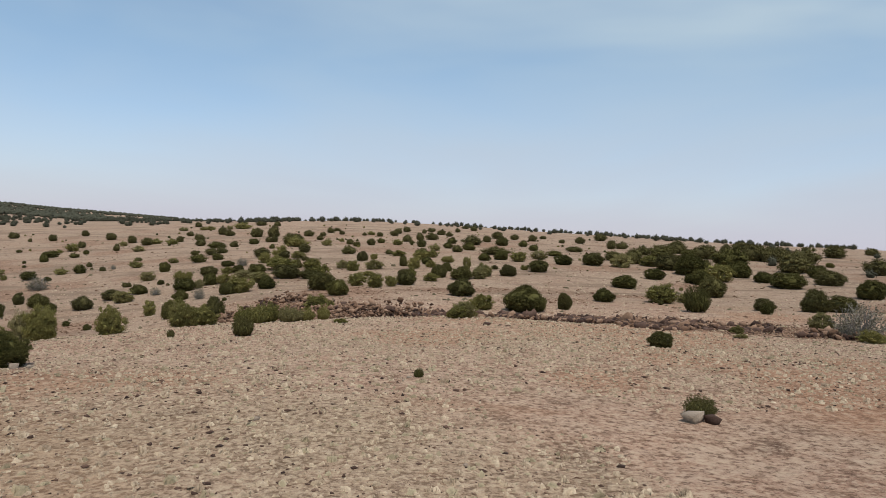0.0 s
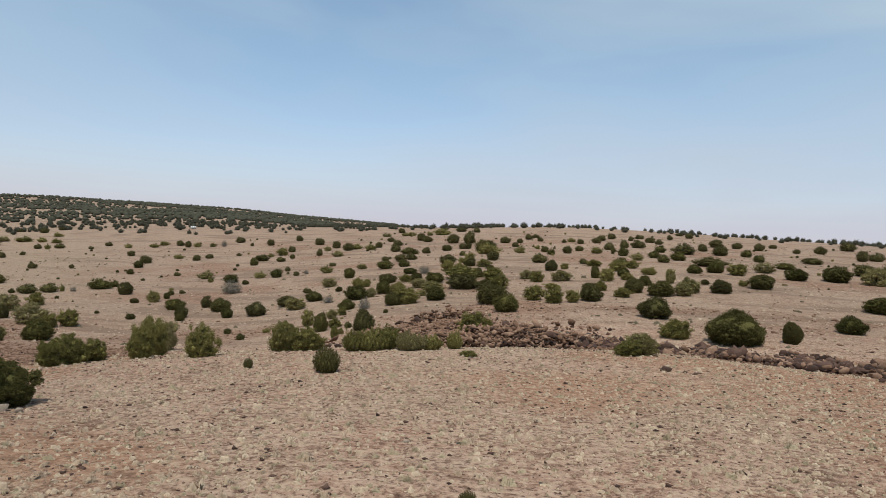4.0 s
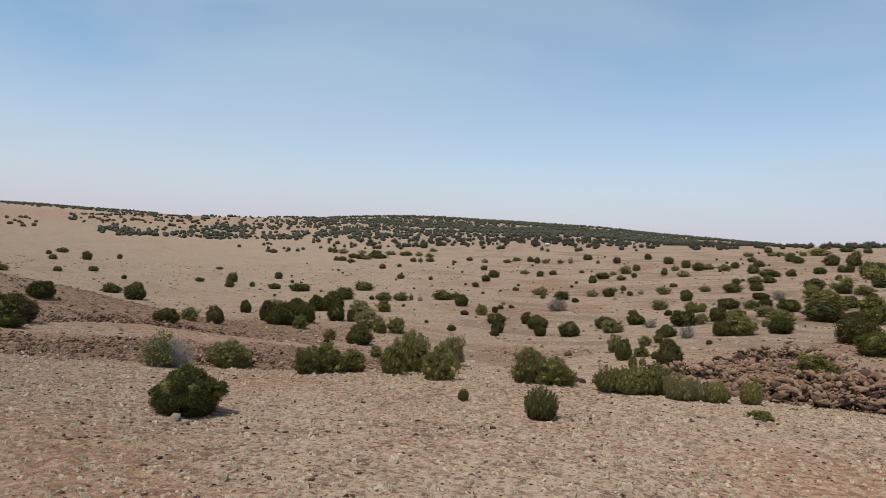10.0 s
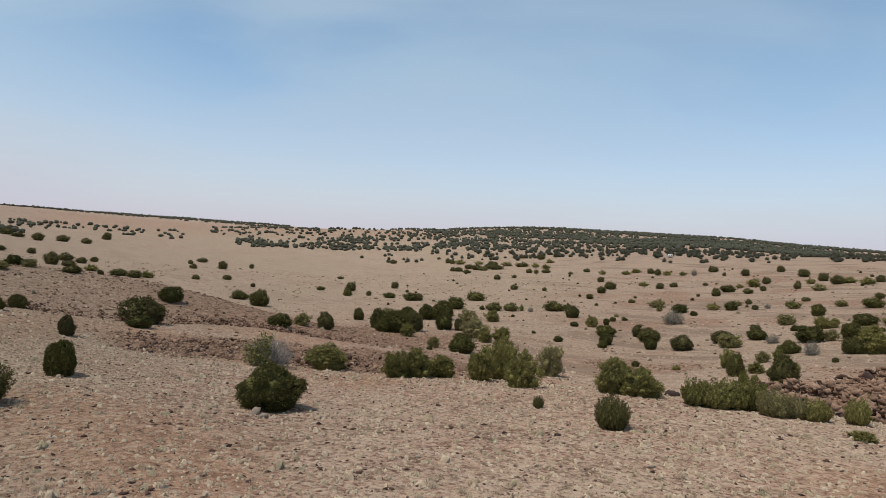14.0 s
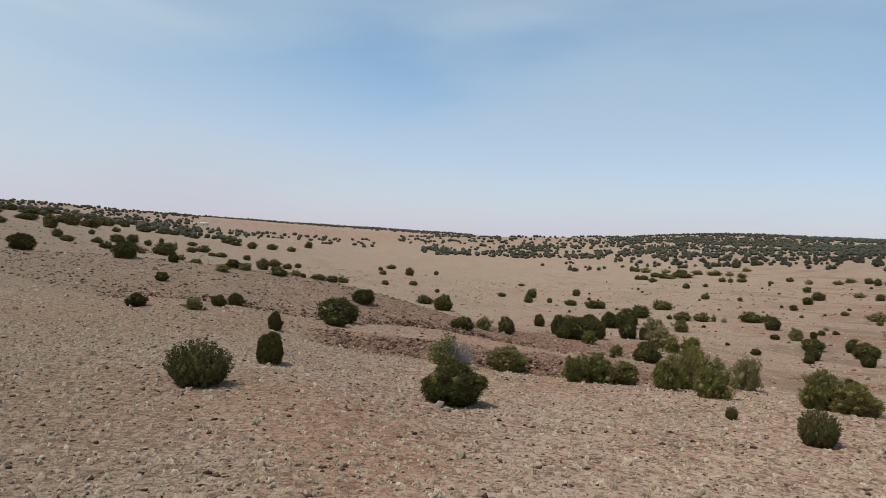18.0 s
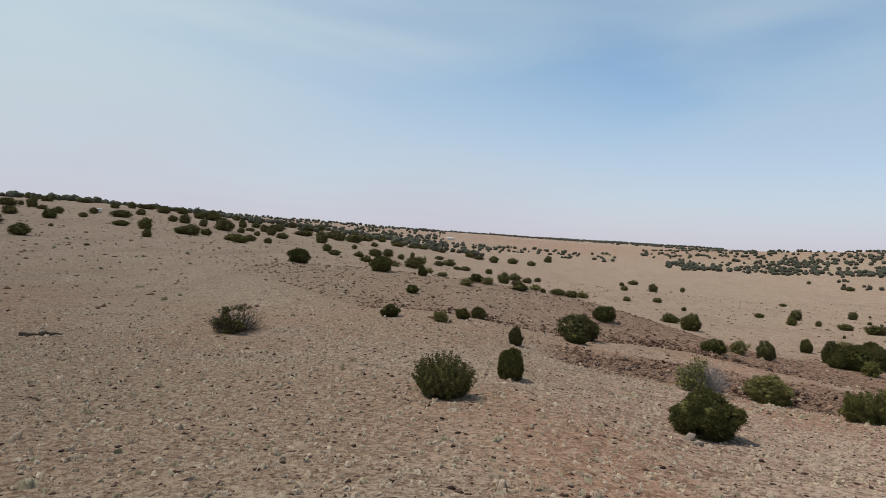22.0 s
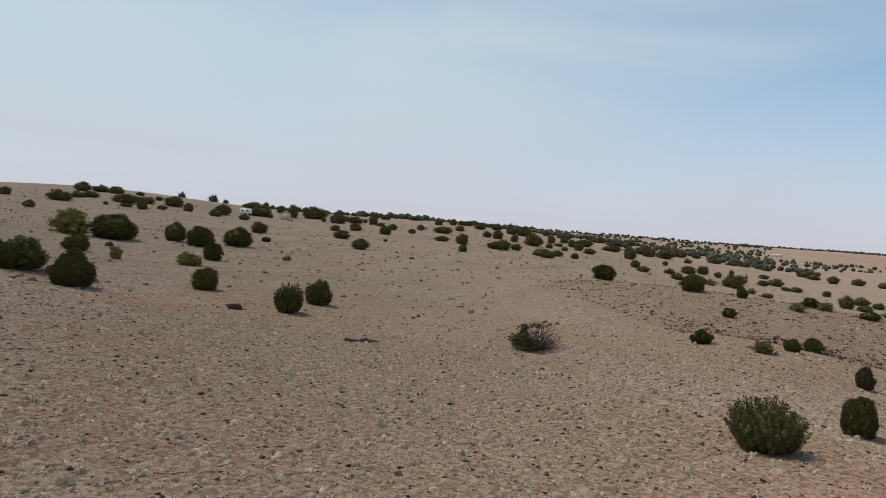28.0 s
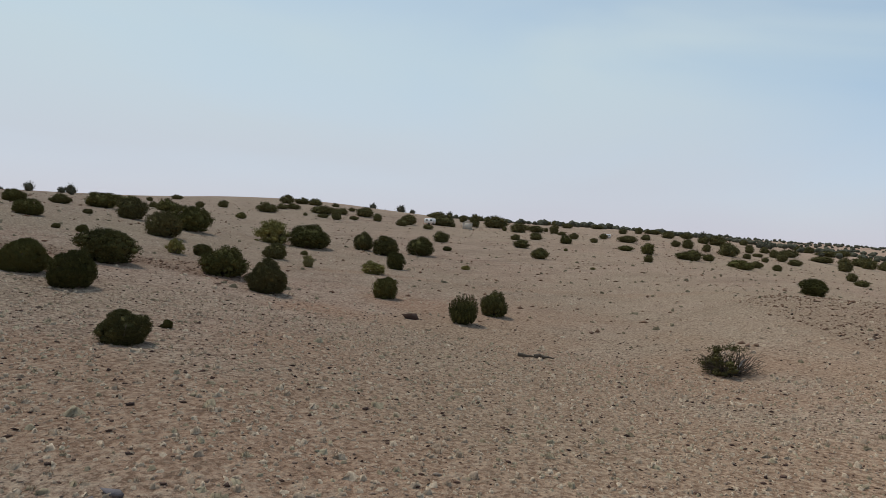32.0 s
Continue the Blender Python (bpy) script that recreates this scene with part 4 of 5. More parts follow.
grove(
    "spiky", "on the open stony field",
    (-13.5, 34.5, 0.44, 0.45), (-9.8, 34.2, 1.22, 1.05), (-17.6, 18.0, 2.07, 1.46), (-0.6, 21.5, 0.35, 0.31), (6.9, 17.9, 0.90, 0.57),
)
grove(
    "twiggy", "on the open stony field",
    (24.2, 39.6, 2.91, 2.22),
)
grove(
    "dense", "on the pale hillside",
    (-68.4, 87.9, 1.79, 1.77), (-57.3, 108.9, 1.86, 1.38), (-60.4, 117.7, 1.01, 0.90), (-54.4, 110.2, 1.02, 0.73), (-79.5, 112.4, 1.28, 0.74), (-62.5, 104.0, 2.58, 1.37),
    (-58.4, 101.8, 0.97, 0.70), (-59.7, 85.8, 0.79, 0.86), (-61.9, 89.3, 0.82, 0.65), (-61.7, 91.4, 0.83, 0.50), (-60.7, 81.1, 1.15, 0.61), (-51.5, 77.2, 2.06, 1.29),
    (-49.0, 79.7, 1.10, 1.43), (-45.3, 77.3, 2.28, 1.55), (-38.4, 80.3, 2.36, 1.20), (-36.6, 83.3, 1.95, 1.16), (-41.2, 90.0, 1.15, 0.64), (-54.8, 123.8, 1.33, 0.71),
    (-42.1, 104.2, 1.49, 1.56), (-37.0, 90.6, 0.99, 0.63), (-29.1, 86.5, 1.74, 1.53), (-32.6, 96.0, 2.26, 1.30), (-40.8, 115.1, 2.45, 1.44), (-46.4, 128.7, 1.44, 0.92),
)
grove(
    "dense", "on the pale hillside",
    (-42.7, 127.1, 2.21, 1.39), (-38.3, 117.2, 1.92, 1.18), (-41.9, 130.2, 2.06, 1.32), (-33.3, 106.6, 1.88, 0.89), (-28.8, 97.1, 1.74, 1.08), (-25.7, 95.6, 2.26, 1.33),
    (-31.3, 119.2, 2.82, 1.71), (-20.4, 90.3, 3.50, 1.80), (-21.6, 102.0, 1.71, 1.33), (-26.9, 116.9, 1.85, 1.31), (-34.4, 138.4, 1.18, 0.96), (-22.4, 112.4, 1.25, 0.74),
    (-25.5, 126.7, 2.29, 1.70), (-17.1, 125.0, 2.56, 1.62), (-18.1, 144.2, 1.78, 1.06), (-13.1, 112.1, 1.82, 1.63), (-4.6, 145.5, 1.90, 1.76), (-9.7, 124.8, 1.52, 0.91),
    (-5.9, 104.1, 1.34, 1.66), (-3.8, 124.2, 2.32, 1.30), (-2.4, 107.1, 1.64, 1.20), (1.1, 143.4, 2.10, 1.39), (2.8, 133.3, 2.28, 1.40), (5.3, 139.6, 2.62, 1.69),
)
grove(
    "dense", "on the pale hillside",
    (7.0, 115.6, 1.96, 1.30), (10.0, 129.6, 5.17, 1.57), (10.0, 118.2, 2.59, 1.61), (21.4, 131.5, 3.03, 1.07), (19.8, 112.7, 2.86, 1.64), (0.6, 97.9, 1.65, 1.24),
    (7.7, 101.3, 0.98, 0.65), (9.0, 93.7, 2.25, 1.56), (13.8, 99.3, 2.89, 1.75),
)
grove(
    "shrub", "on the pale hillside",
    (-60.7, 115.1, 1.48, 0.88), (-70.4, 108.4, 2.67, 1.47), (-66.3, 104.0, 1.03, 0.75), (-60.3, 108.8, 1.88, 1.21), (-59.0, 82.5, 1.52, 1.51), (-40.6, 95.0, 1.88, 1.27),
    (-50.1, 112.4, 2.03, 1.37), (-45.4, 116.1, 1.68, 0.92), (-35.3, 92.8, 1.65, 1.35), (-34.5, 93.6, 1.08, 1.07), (-27.5, 86.8, 1.93, 1.34), (-30.1, 96.5, 1.89, 1.01),
    (-26.0, 91.0, 2.48, 1.13), (-28.4, 110.1, 1.99, 1.72), (-23.0, 99.2, 4.50, 1.80), (-26.4, 109.7, 1.89, 1.30), (-29.4, 121.9, 1.94, 1.10), (-29.5, 126.2, 2.02, 1.43),
    (-24.4, 116.1, 2.25, 1.29), (-18.8, 98.9, 2.64, 1.77), (-15.9, 90.3, 2.36, 1.77), (-14.7, 101.5, 1.98, 1.23), (-12.7, 98.3, 1.67, 1.50), (-9.8, 92.1, 2.00, 0.66),
)
grove(
    "shrub", "on the pale hillside",
    (-10.0, 100.2, 2.35, 1.44), (-11.4, 114.5, 1.21, 0.92), (-7.7, 120.5, 2.15, 1.07), (-4.1, 101.1, 1.79, 1.69), (-3.6, 113.5, 2.48, 1.45), (-1.8, 118.8, 2.21, 1.24),
    (-1.7, 102.9, 1.65, 1.06), (-1.6, 135.2, 2.09, 1.42), (0.8, 110.5, 2.05, 1.06), (3.6, 101.1, 1.30, 1.85), (12.8, 115.8, 2.82, 1.68), (17.1, 122.1, 3.09, 1.68),
    (5.7, 92.8, 2.00, 1.76), (12.1, 101.3, 1.23, 0.73),
)
grove(
    "twiggy", "on the pale hillside",
    (-53.4, 111.7, 0.93, 0.74), (-54.2, 92.2, 2.87, 1.98), (-31.0, 106.5, 1.86, 1.20),
)
grove(
    "dense", "on the rocky eastern slope",
    (44.7, 88.7, 4.30, 2.01), (52.4, 92.9, 3.45, 2.11),
    (57.5, 105.4, 2.62, 1.96), (58.8, 114.9, 5.42, 3.44), (72.9, 115.0, 4.28, 2.85), (48.4, 77.4, 3.07, 2.23), (34.2, 62.8, 2.33, 2.13), (37.2, 63.8, 2.68, 1.58),
    (28.3, 59.6, 1.07, 1.05), (38.5, 194.0, 2.77, 1.93), (49.2, 216.2, 4.03, 2.36), (42.5, 173.9, 2.64, 2.33), (46.2, 178.1, 3.17, 1.95),
    (25.0, 114.4, 3.78, 2.15), (31.2, 126.3, 3.59, 1.78), (33.5, 120.7, 3.25, 2.91), (45.4, 156.2, 3.33, 2.24), (44.4, 140.2, 4.92, 3.09), (58.2, 171.4, 4.61, 3.38),
)
grove(
    "dense", "on the rocky eastern slope",
    (36.6, 111.1, 4.72, 2.52), (37.2, 103.0, 4.93, 3.05), (53.5, 149.8, 3.12, 2.32), (59.0, 155.0, 6.11, 3.23), (46.4, 121.5, 1.90, 1.46), (51.1, 121.6, 6.10, 3.82),
    (70.5, 171.6, 2.74, 3.02), (86.7, 199.8, 5.21, 2.49), (70.1, 154.6, 5.29, 3.99), (71.6, 151.3, 3.57, 3.53), (43.7, 100.8, 3.45, 2.36), (33.5, 92.1, 1.80, 1.40),
    (34.4, 90.7, 2.56, 2.07), (31.6, 80.4, 3.15, 2.37), (29.6, 95.8, 2.73, 1.51), (22.9, 86.2, 3.05, 1.61), (16.5, 69.7, 2.13, 1.39), (44.3, 94.6, 2.60, 1.50),
    (29.8, 63.3, 1.91, 1.19), (29.5, 154.5, 3.60, 1.27),
)
grove(
    "shrub", "on the rocky eastern slope",
    (25.1, 45.1, 1.34, 1.40), (29.2, 112.4, 3.46, 2.32), (35.4, 117.3, 3.76, 1.86), (38.2, 95.1, 3.78, 2.36), (22.6, 70.6, 3.02, 2.01),
    (25.7, 72.2, 1.75, 1.01), (29.7, 85.2, 0.50, 0.43),
)
grove(
    "spiky", "on the rocky eastern slope",
    (22.8, 61.3, 2.39, 2.41),
)
grove(
    "dense", "on the slope above the gully",
    (-46.7, 72.3, 1.32, 1.37), (-45.5, 70.6, 0.92, 0.79), (-41.7, 73.4, 1.16, 1.14), (-39.0, 74.7, 2.05, 1.49), (-28.6, 75.4, 1.62, 1.16), (-24.6, 62.1, 1.16, 1.63),
    (-19.6, 59.6, 1.71, 1.93), (-30.9, 82.7, 2.56, 1.54), (-23.7, 76.1, 1.75, 1.35), (-20.2, 79.3, 1.96, 1.44), (-17.1, 89.3, 2.53, 1.19), (-13.2, 75.9, 3.08, 1.93),
    (-10.6, 70.3, 2.17, 1.60), (-4.3, 81.9, 2.40, 1.87), (-0.4, 91.0, 2.03, 1.72), (2.6, 89.4, 3.06, 1.69), (2.1, 71.5, 2.97, 1.78), (7.4, 60.1, 3.82, 2.26),
    (11.1, 61.8, 1.36, 1.49),
)
grove(
    "shrub", "on the slope above the gully",
    (-30.6, 50.4, 1.72, 2.10), (-36.0, 77.8, 2.19, 1.33), (-28.1, 66.2, 1.13, 1.51), (-24.2, 63.9, 1.10, 0.86), (-27.5, 69.8, 1.08, 0.92), (-27.3, 71.7, 0.95, 0.89),
    (-21.4, 58.2, 0.56, 1.08), (-21.7, 59.9, 0.46, 0.54), (-29.6, 83.9, 1.19, 1.12), (-22.6, 77.0, 2.69, 1.90), (-22.6, 85.7, 2.59, 1.41), (-22.9, 83.0, 0.78, 0.71),
    (-10.6, 60.0, 2.27, 1.72), (-9.9, 80.4, 2.06, 1.53), (-7.5, 78.6, 1.87, 1.61), (-4.1, 91.5, 1.39, 1.16), (-5.9, 79.9, 1.46, 1.26), (-1.4, 86.7, 1.86, 1.09),
    (4.9, 90.1, 2.01, 1.57), (3.6, 61.0, 1.79, 1.45),
)
grove(
    "twiggy", "on the slope above the gully",
    (-33.8, 81.4, 1.32, 0.87), (-26.3, 74.7, 1.42, 1.19),
)
grove(
    "dense", "on the upper eastern slope",
    (74.5, 153.5, 4.73, 3.49), (78.7, 139.7, 1.81, 1.01), (80.0, 152.1, 6.05, 3.93), (101.7, 178.4, 5.33, 3.32), (120.6, 193.6, 3.47, 2.21),
)
grove(
    "dense", "on the wide valley floor",
    (-61.1, 55.1, 3.13, 2.39), (-98.9, 78.6, 2.61, 1.41), (-122.1, 78.1, 2.12, 1.99), (-111.1, 72.2, 1.72, 1.49), (-74.2, 56.9, 1.40, 1.53), (-60.9, 53.4, 1.75, 1.54),
    (-104.9, 77.7, 2.31, 1.04), (-98.8, 79.9, 2.33, 1.30), (-128.0, 91.3, 1.66, 1.52), (-110.8, 76.5, 0.98, 0.97), (-92.0, 70.6, 0.46, 0.46), (-62.1, 56.3, 1.74, 2.11),
    (-62.6, 58.2, 1.97, 2.40), (-74.9, 64.3, 1.78, 1.68), (-74.3, 67.0, 2.34, 2.08), (-73.0, 68.7, 2.88, 2.62), (-63.8, 63.1, 2.06, 1.91), (-84.6, 78.4, 3.08, 1.88),
    (-62.2, 64.1, 1.09, 1.42), (-81.6, 81.5, 0.81, 0.71), (-80.0, 82.5, 2.42, 1.33), (-78.6, 84.8, 2.15, 1.33), (-76.2, 91.4, 3.03, 1.55), (-95.2, 89.8, 3.11, 1.64),
)
grove(
    "dense", "on the wide valley floor",
    (-115.1, 114.3, 1.68, 1.15), (-108.5, 117.4, 1.02, 0.88), (-142.1, 130.0, 1.87, 1.39), (-144.9, 138.0, 1.29, 0.96), (-228.2, 169.8, 1.88, 2.09), (-193.3, 156.3, 3.46, 1.61),
    (-181.2, 144.0, 2.27, 1.50), (-171.0, 140.0, 2.53, 1.25), (-201.6, 172.6, 4.13, 1.72), (-183.8, 160.9, 4.99, 1.58), (-160.3, 156.0, 2.00, 1.44), (-155.4, 158.6, 2.52, 1.42),
    (-229.6, 210.1, 2.56, 1.27), (-215.7, 208.2, 2.95, 2.19), (-223.4, 223.3, 2.33, 1.28), (-242.5, 152.7, 3.09, 1.65), (-301.9, 167.3, 2.01, 1.43), (-273.9, 167.4, 1.60, 1.32),
    (-76.3, 94.3, 1.50, 1.02), (-145.0, 159.0, 1.56, 0.86), (-50.6, 69.2, 0.95, 0.63),
)
grove(
    "shrub", "on the wide valley floor",
    (-73.3, 60.5, 1.71, 1.69), (-57.2, 54.3, 1.62, 1.37), (-67.7, 69.1, 2.23, 1.91), (-69.0, 74.1, 1.71, 1.62), (-78.0, 86.4, 0.72, 1.07), (-56.3, 62.3, 2.84, 2.06),
    (-52.6, 61.0, 1.50, 1.37), (-52.1, 62.7, 1.88, 1.62), (-223.2, 168.9, 2.31, 1.83), (-217.9, 169.1, 3.86, 2.02), (-212.4, 174.2, 3.84, 1.34), (-182.9, 154.8, 3.33, 1.55),
    (-194.4, 173.9, 3.84, 1.69), (-187.1, 175.0, 5.23, 1.86), (-179.9, 175.0, 2.66, 1.62), (-155.8, 155.0, 1.42, 1.59), (-171.1, 172.2, 2.96, 1.56), (-192.3, 192.6, 2.89, 1.54),
)
grove(
    "twiggy", "on the wide valley floor",
    (-76.8, 87.2, 0.90, 0.71),
)
grove(
    "dense", "below the hilltop",
    (-57.5, -50.1, 2.43, 2.35), (-57.4, -45.7, 3.38, 2.47), (-64.3, -46.3, 3.44, 2.47), (-87.1, -63.8, 2.66, 1.97),
)
grove(
    "shrub", "below the hilltop",
    (-45.1, -52.1, 3.82, 2.73),
)

# ---- smaller bushes scattered over the long hillside ----


def mesh_arrays(mesh):
    v, f = np.empty(len(mesh.vertices) * 3, np.float32), np.empty(len(mesh.loops), np.int32)
    mesh.vertices.foreach_get("co", v)
    mesh.loops.foreach_get("vertex_index", f)
    return v.reshape(-1, 3), f.reshape(-1, 3)


def hillside_bushes(kind, count, seed, mat, label):
    rng = np.random.default_rng(seed)
    crowns = [mesh_arrays(child.data) for model in MODELS[kind] for child in model.children if child.name.split(".")[0] in ("crown", "foliage")]
    pieces = []
    for _ in range(count):
        turn, far = rng.uniform(-25, 60), math.sqrt(rng.uniform(50**2, 210**2))
        x, y, wide = KX - math.sin(radians(turn)) * far, KY + math.cos(radians(turn)) * far, rng.uniform(0.25, 0.75)
        if any(math.hypot(x - px, y - py) < 1.0 + 0.5 * pw for px, py, pw in PLACED):
            continue
        v, f = crowns[int(rng.integers(len(crowns)))]
        a = rng.uniform(0, 6.283)
        c, s = math.cos(a) * wide, math.sin(a) * wide
        high = wide * rng.uniform(0.65, 0.9)
        pieces.append((np.stack([v[:, 0] * c - v[:, 1] * s + x, v[:, 0] * s + v[:, 1] * c + y, v[:, 2] * high + ground_z(x, y) - 0.04], 1), f))
        PLACED.append((x, y, wide))
    return tagged(new("hillside_bushes", quick_mesh("hillside_bushes", *joined(pieces), mat)), label, "bushes", kind="stuff")


def distant_bushes():
    """The junipers too far off to pick apart, each in its own place."""
    pieces = []
    for model, m in FAR_ONES:
        crown = next(child for child in model.children if child.name.startswith("crown"))
        v, f = mesh_arrays(crown.data)
        a = np.array(m)
        pieces.append((v @ a[:3, :3].T + a[:3, 3], f))
    return tagged(new("distant_junipers", quick_mesh("distant_junipers", *joined(pieces), JUNIPER)), "rounded dark junipers spread over the farther slopes", "junipers", kind="stuff")


distant_bushes()
hillside_bushes("dense_far", 150, 88, JUNIPER, "many small dark green junipers dotted over the stony hillside")
hillside_bushes("shrub_far", 70, 89, SHRUB, "many small olive shrubs dotted over the stony hillside")

# ---- one-off plants and dead wood ----


def half_dead_juniper(x, y, wide, high, seed):
    """A juniper with a bare grey side."""
    rng = np.random.default_rng(seed)
    root = new("half_dead_juniper")
    root.matrix_basis = Matrix.LocRotScale((x, y, ground_z(x, y) - 0.03), Euler((0, 0, radians(seed % 360))), (wide, wide * 0.8, high))
    wood, _ = twig_crown(rng, 150, 0.0)
    part("branchwork", quick_mesh("branchwork", *wood, BARK), root, "tangle of bare grey-brown branches")
    v, f = dense_crown(rng, 110, 80, 0.4, 0.45, 0.028, False)
    keep = np.isin(f, np.nonzero((v[:, 0] < -0.08) | (v[:, 2] > 0.8))[0]).all(1)
    used = np.unique(f[keep])
    remap = np.zeros(len(v), int)
    remap[used] = np.arange(len(used))
    part("crown", quick_mesh("crown", v[used], remap[f[keep]], JUNIPER), root, "remaining patches of dark green foliage")
    v, f = limbs_for(rng, 7, 0.03)
    part("trunk", quick_mesh("trunk", v, f, DEAD_WOOD, True), root)
    PLACED.append((x, y, wide))
    return tagged(root, "half-dead juniper with tangled grey branches and sparse green top", "juniper")


half_dead_juniper(-31.7, 6.5, 3.3, 1.4, 140)


def half_dead_shrub(x, y, wide, high, seed):
    rng = np.random.default_rng(seed)
    root = new("half_dead_shrub")
    root.matrix_basis = Matrix.LocRotScale((x, y, ground_z(x, y) - 0.03), Euler((0, 0, 0.4)), (wide, wide * 0.8, high))
    wood, (v, f) = twig_crown(rng, 260, 0.8)
    foot = v[(f[:, 0] // 4) * 4]
    leaves = (v, f[foot[:, 0] * 0.76 + foot[:, 1] * 0.66 < 0.02])
    part("branchwork", quick_mesh("branchwork", *wood, DEAD_WOOD), root, "tangle of bare grey branches")
    part("foliage", quick_mesh("foliage", *leaves, SHRUB), root, "thin yellow-green leaves")
    PLACED.append((x, y, wide))
    return tagged(root, "half-dead shrub with grey branches and thin yellow-green leaves", "shrub")


half_dead_shrub(-28.2, 29.9, 2.8, 1.55, 61)

# ---- rocks ----


def heap(x, y):
    """How high the broken rock is heaped over the ground."""
    return 0.9 * step(-0.12, 0.16, value_noise(x, y, 3.4, 71) + 0.5 * value_noise(x, y, 1.4, 72)) + 0.25 * value_noise(x, y, 0.8, 73)


def hull(rng, corners=6, flat=0.75):
    """A broken block with flat faces and sharp edges."""
    bm = bmesh.new()
    block = np.array([(x, y, z) for x in (-0.62, 0.62) for y in (-0.55, 0.55) for z in (-0.58, 0.58)])
    block = block + rng.uniform(-0.30, 0.30, (8, 3)) * (1, 1, 0.8)
    block[:, :2] += block[:, 2:] * rng.uniform(-0.5, 0.5, 2)
    chips = units(rng, corners) * rng.uniform(0.5, 0.85, (corners, 1))
    for p in np.concatenate([block, chips]) * (1.0, 1.0, flat):
        bm.verts.new(p)
    out = bmesh.ops.convex_hull(bm, input=bm.verts[:])
    loose = [q for q in out["geom_interior"] if isinstance(q, bmesh.types.BMVert)]
    bmesh.ops.delete(bm, geom=loose, context="VERTS")
    bmesh.ops.triangulate(bm, faces=bm.faces[:])
    bm.verts.index_update()
    bm.verts.ensure_lookup_table()
    v = np.array([p.co[:] for p in bm.verts])
    f = np.array([[p.index for p in q.verts] for q in bm.faces])
    bm.free()
    return v, f


def rock_mesh(name, seed, mat, corners=6, flat=0.75):
    return quick_mesh(name, *hull(np.random.default_rng(seed), corners, flat), mat)


def boulder(x, y, wide, high, mat, label, seed, sunk=0.3, name="boulder"):
    ob = new(name, rock_mesh("boulder", seed, mat, 9, 0.95))
    ob.matrix_basis = Matrix.LocRotScale((x, y, ground_z(x, y) + high * (0.5 - sunk)), Euler((0.1, 0.08, seed * 1.3)), (wide / 1.9, wide / 2.0, high / 1.6))
    return tagged(ob, label, "rock")


boulder(6.55, 17.35, 0.62, 0.44, PALE_ROCK, "pale flat-topped boulder in front of a low juniper", 3)
boulder(6.95, 17.25, 0.42, 0.34, DARK_ROCK_AND_SHADE, "dark grey boulder leaning on a pale one", 4)
boulder(2.8, 41.2, 0.55, 0.34, DARK_ROCK_AND_SHADE, "dark brown rock lying on the pale field", 5)
boulder(3.6, 41.3, 0.26, 0.16, DARK_ROCK_AND_SHADE, "small dark rock beside a larger one", 6)
boulder(4.0, 41.1, 0.26, 0.15, DARK_ROCK_AND_SHADE, "small dark rock beside a larger one", 7)
boulder(-15.6, 25.2, 0.42, 0.34, PALE_ROCK, "pale rounded stone at the foot of a juniper", 8)
boulder(-15.1, 25.3, 0.3, 0.2, PALE_ROCK, "small pale stone at the foot of a juniper", 9)
boulder(-27.0, -10.1, 0.9, 0.55, DARK_ROCK_AND_SHADE, "dark pointed rock standing on the slope", 10)
boulder(-2.75, 7.6, 0.45, 0.15, GREY_ROCK, "low purple-grey rock flush with the earth", 12)
boulder(-3.25, 7.35, 0.4, 0.14, GREY_ROCK, "low purple-grey rock flush with the earth", 13)
boulder(-0.9, 21.3, 0.2, 0.12, PALE_ROCK, "small pale stone beside a tiny bush", 14)
for k, (x, y) in enumerate(((-15.9, 44.6), (-15.2, 44.9), (-16.6, 45.2), (-14.7, 45.4), (-15.6, 45.7))):
    boulder(x, y, 0.7 - 0.06 * k, 0.5, DARK_ROCK_AND_SHADE, "dark rock in a small pile at the gully head", 20 + k, 0.2)


def dead_stick(points, thick, mat, label, seed):
    rng = np.random.default_rng(seed)
    pieces = []
    for a, b in zip(points, points[1:]):
        az, bz = ground_z(*a) + thick * 0.7, ground_z(*b) + thick * 0.7
        pieces.append(limb(rng, (*a, az), (*b, bz), thick, 0.04, 5))
    ob = new("dead_branch", quick_mesh("dead_branch", *joined(pieces), mat, True))
    return tagged(ob, label, "branch")


dead_stick(((-5.0, 8.6), (-5.45, 8.72), (-5.9, 8.70), (-6.1, 8.92), (-6.45, 9.0)), 0.02, PALE_ROCK, "thin bleached dead branch lying on the earth", 1)
dead_stick(((-25.6, -1.3), (-26.2, -0.75), (-26.9, -0.1)), 0.11, BARK, "dark weathered log lying in the dry grass", 2)
dead_stick(((-26.3, -0.8), (-26.7, -0.9), (-27.3, -0.5)), 0.07, BARK, "broken dark branch beside a log", 3)

# ---- rock outcrop and ledges of broken stone ----


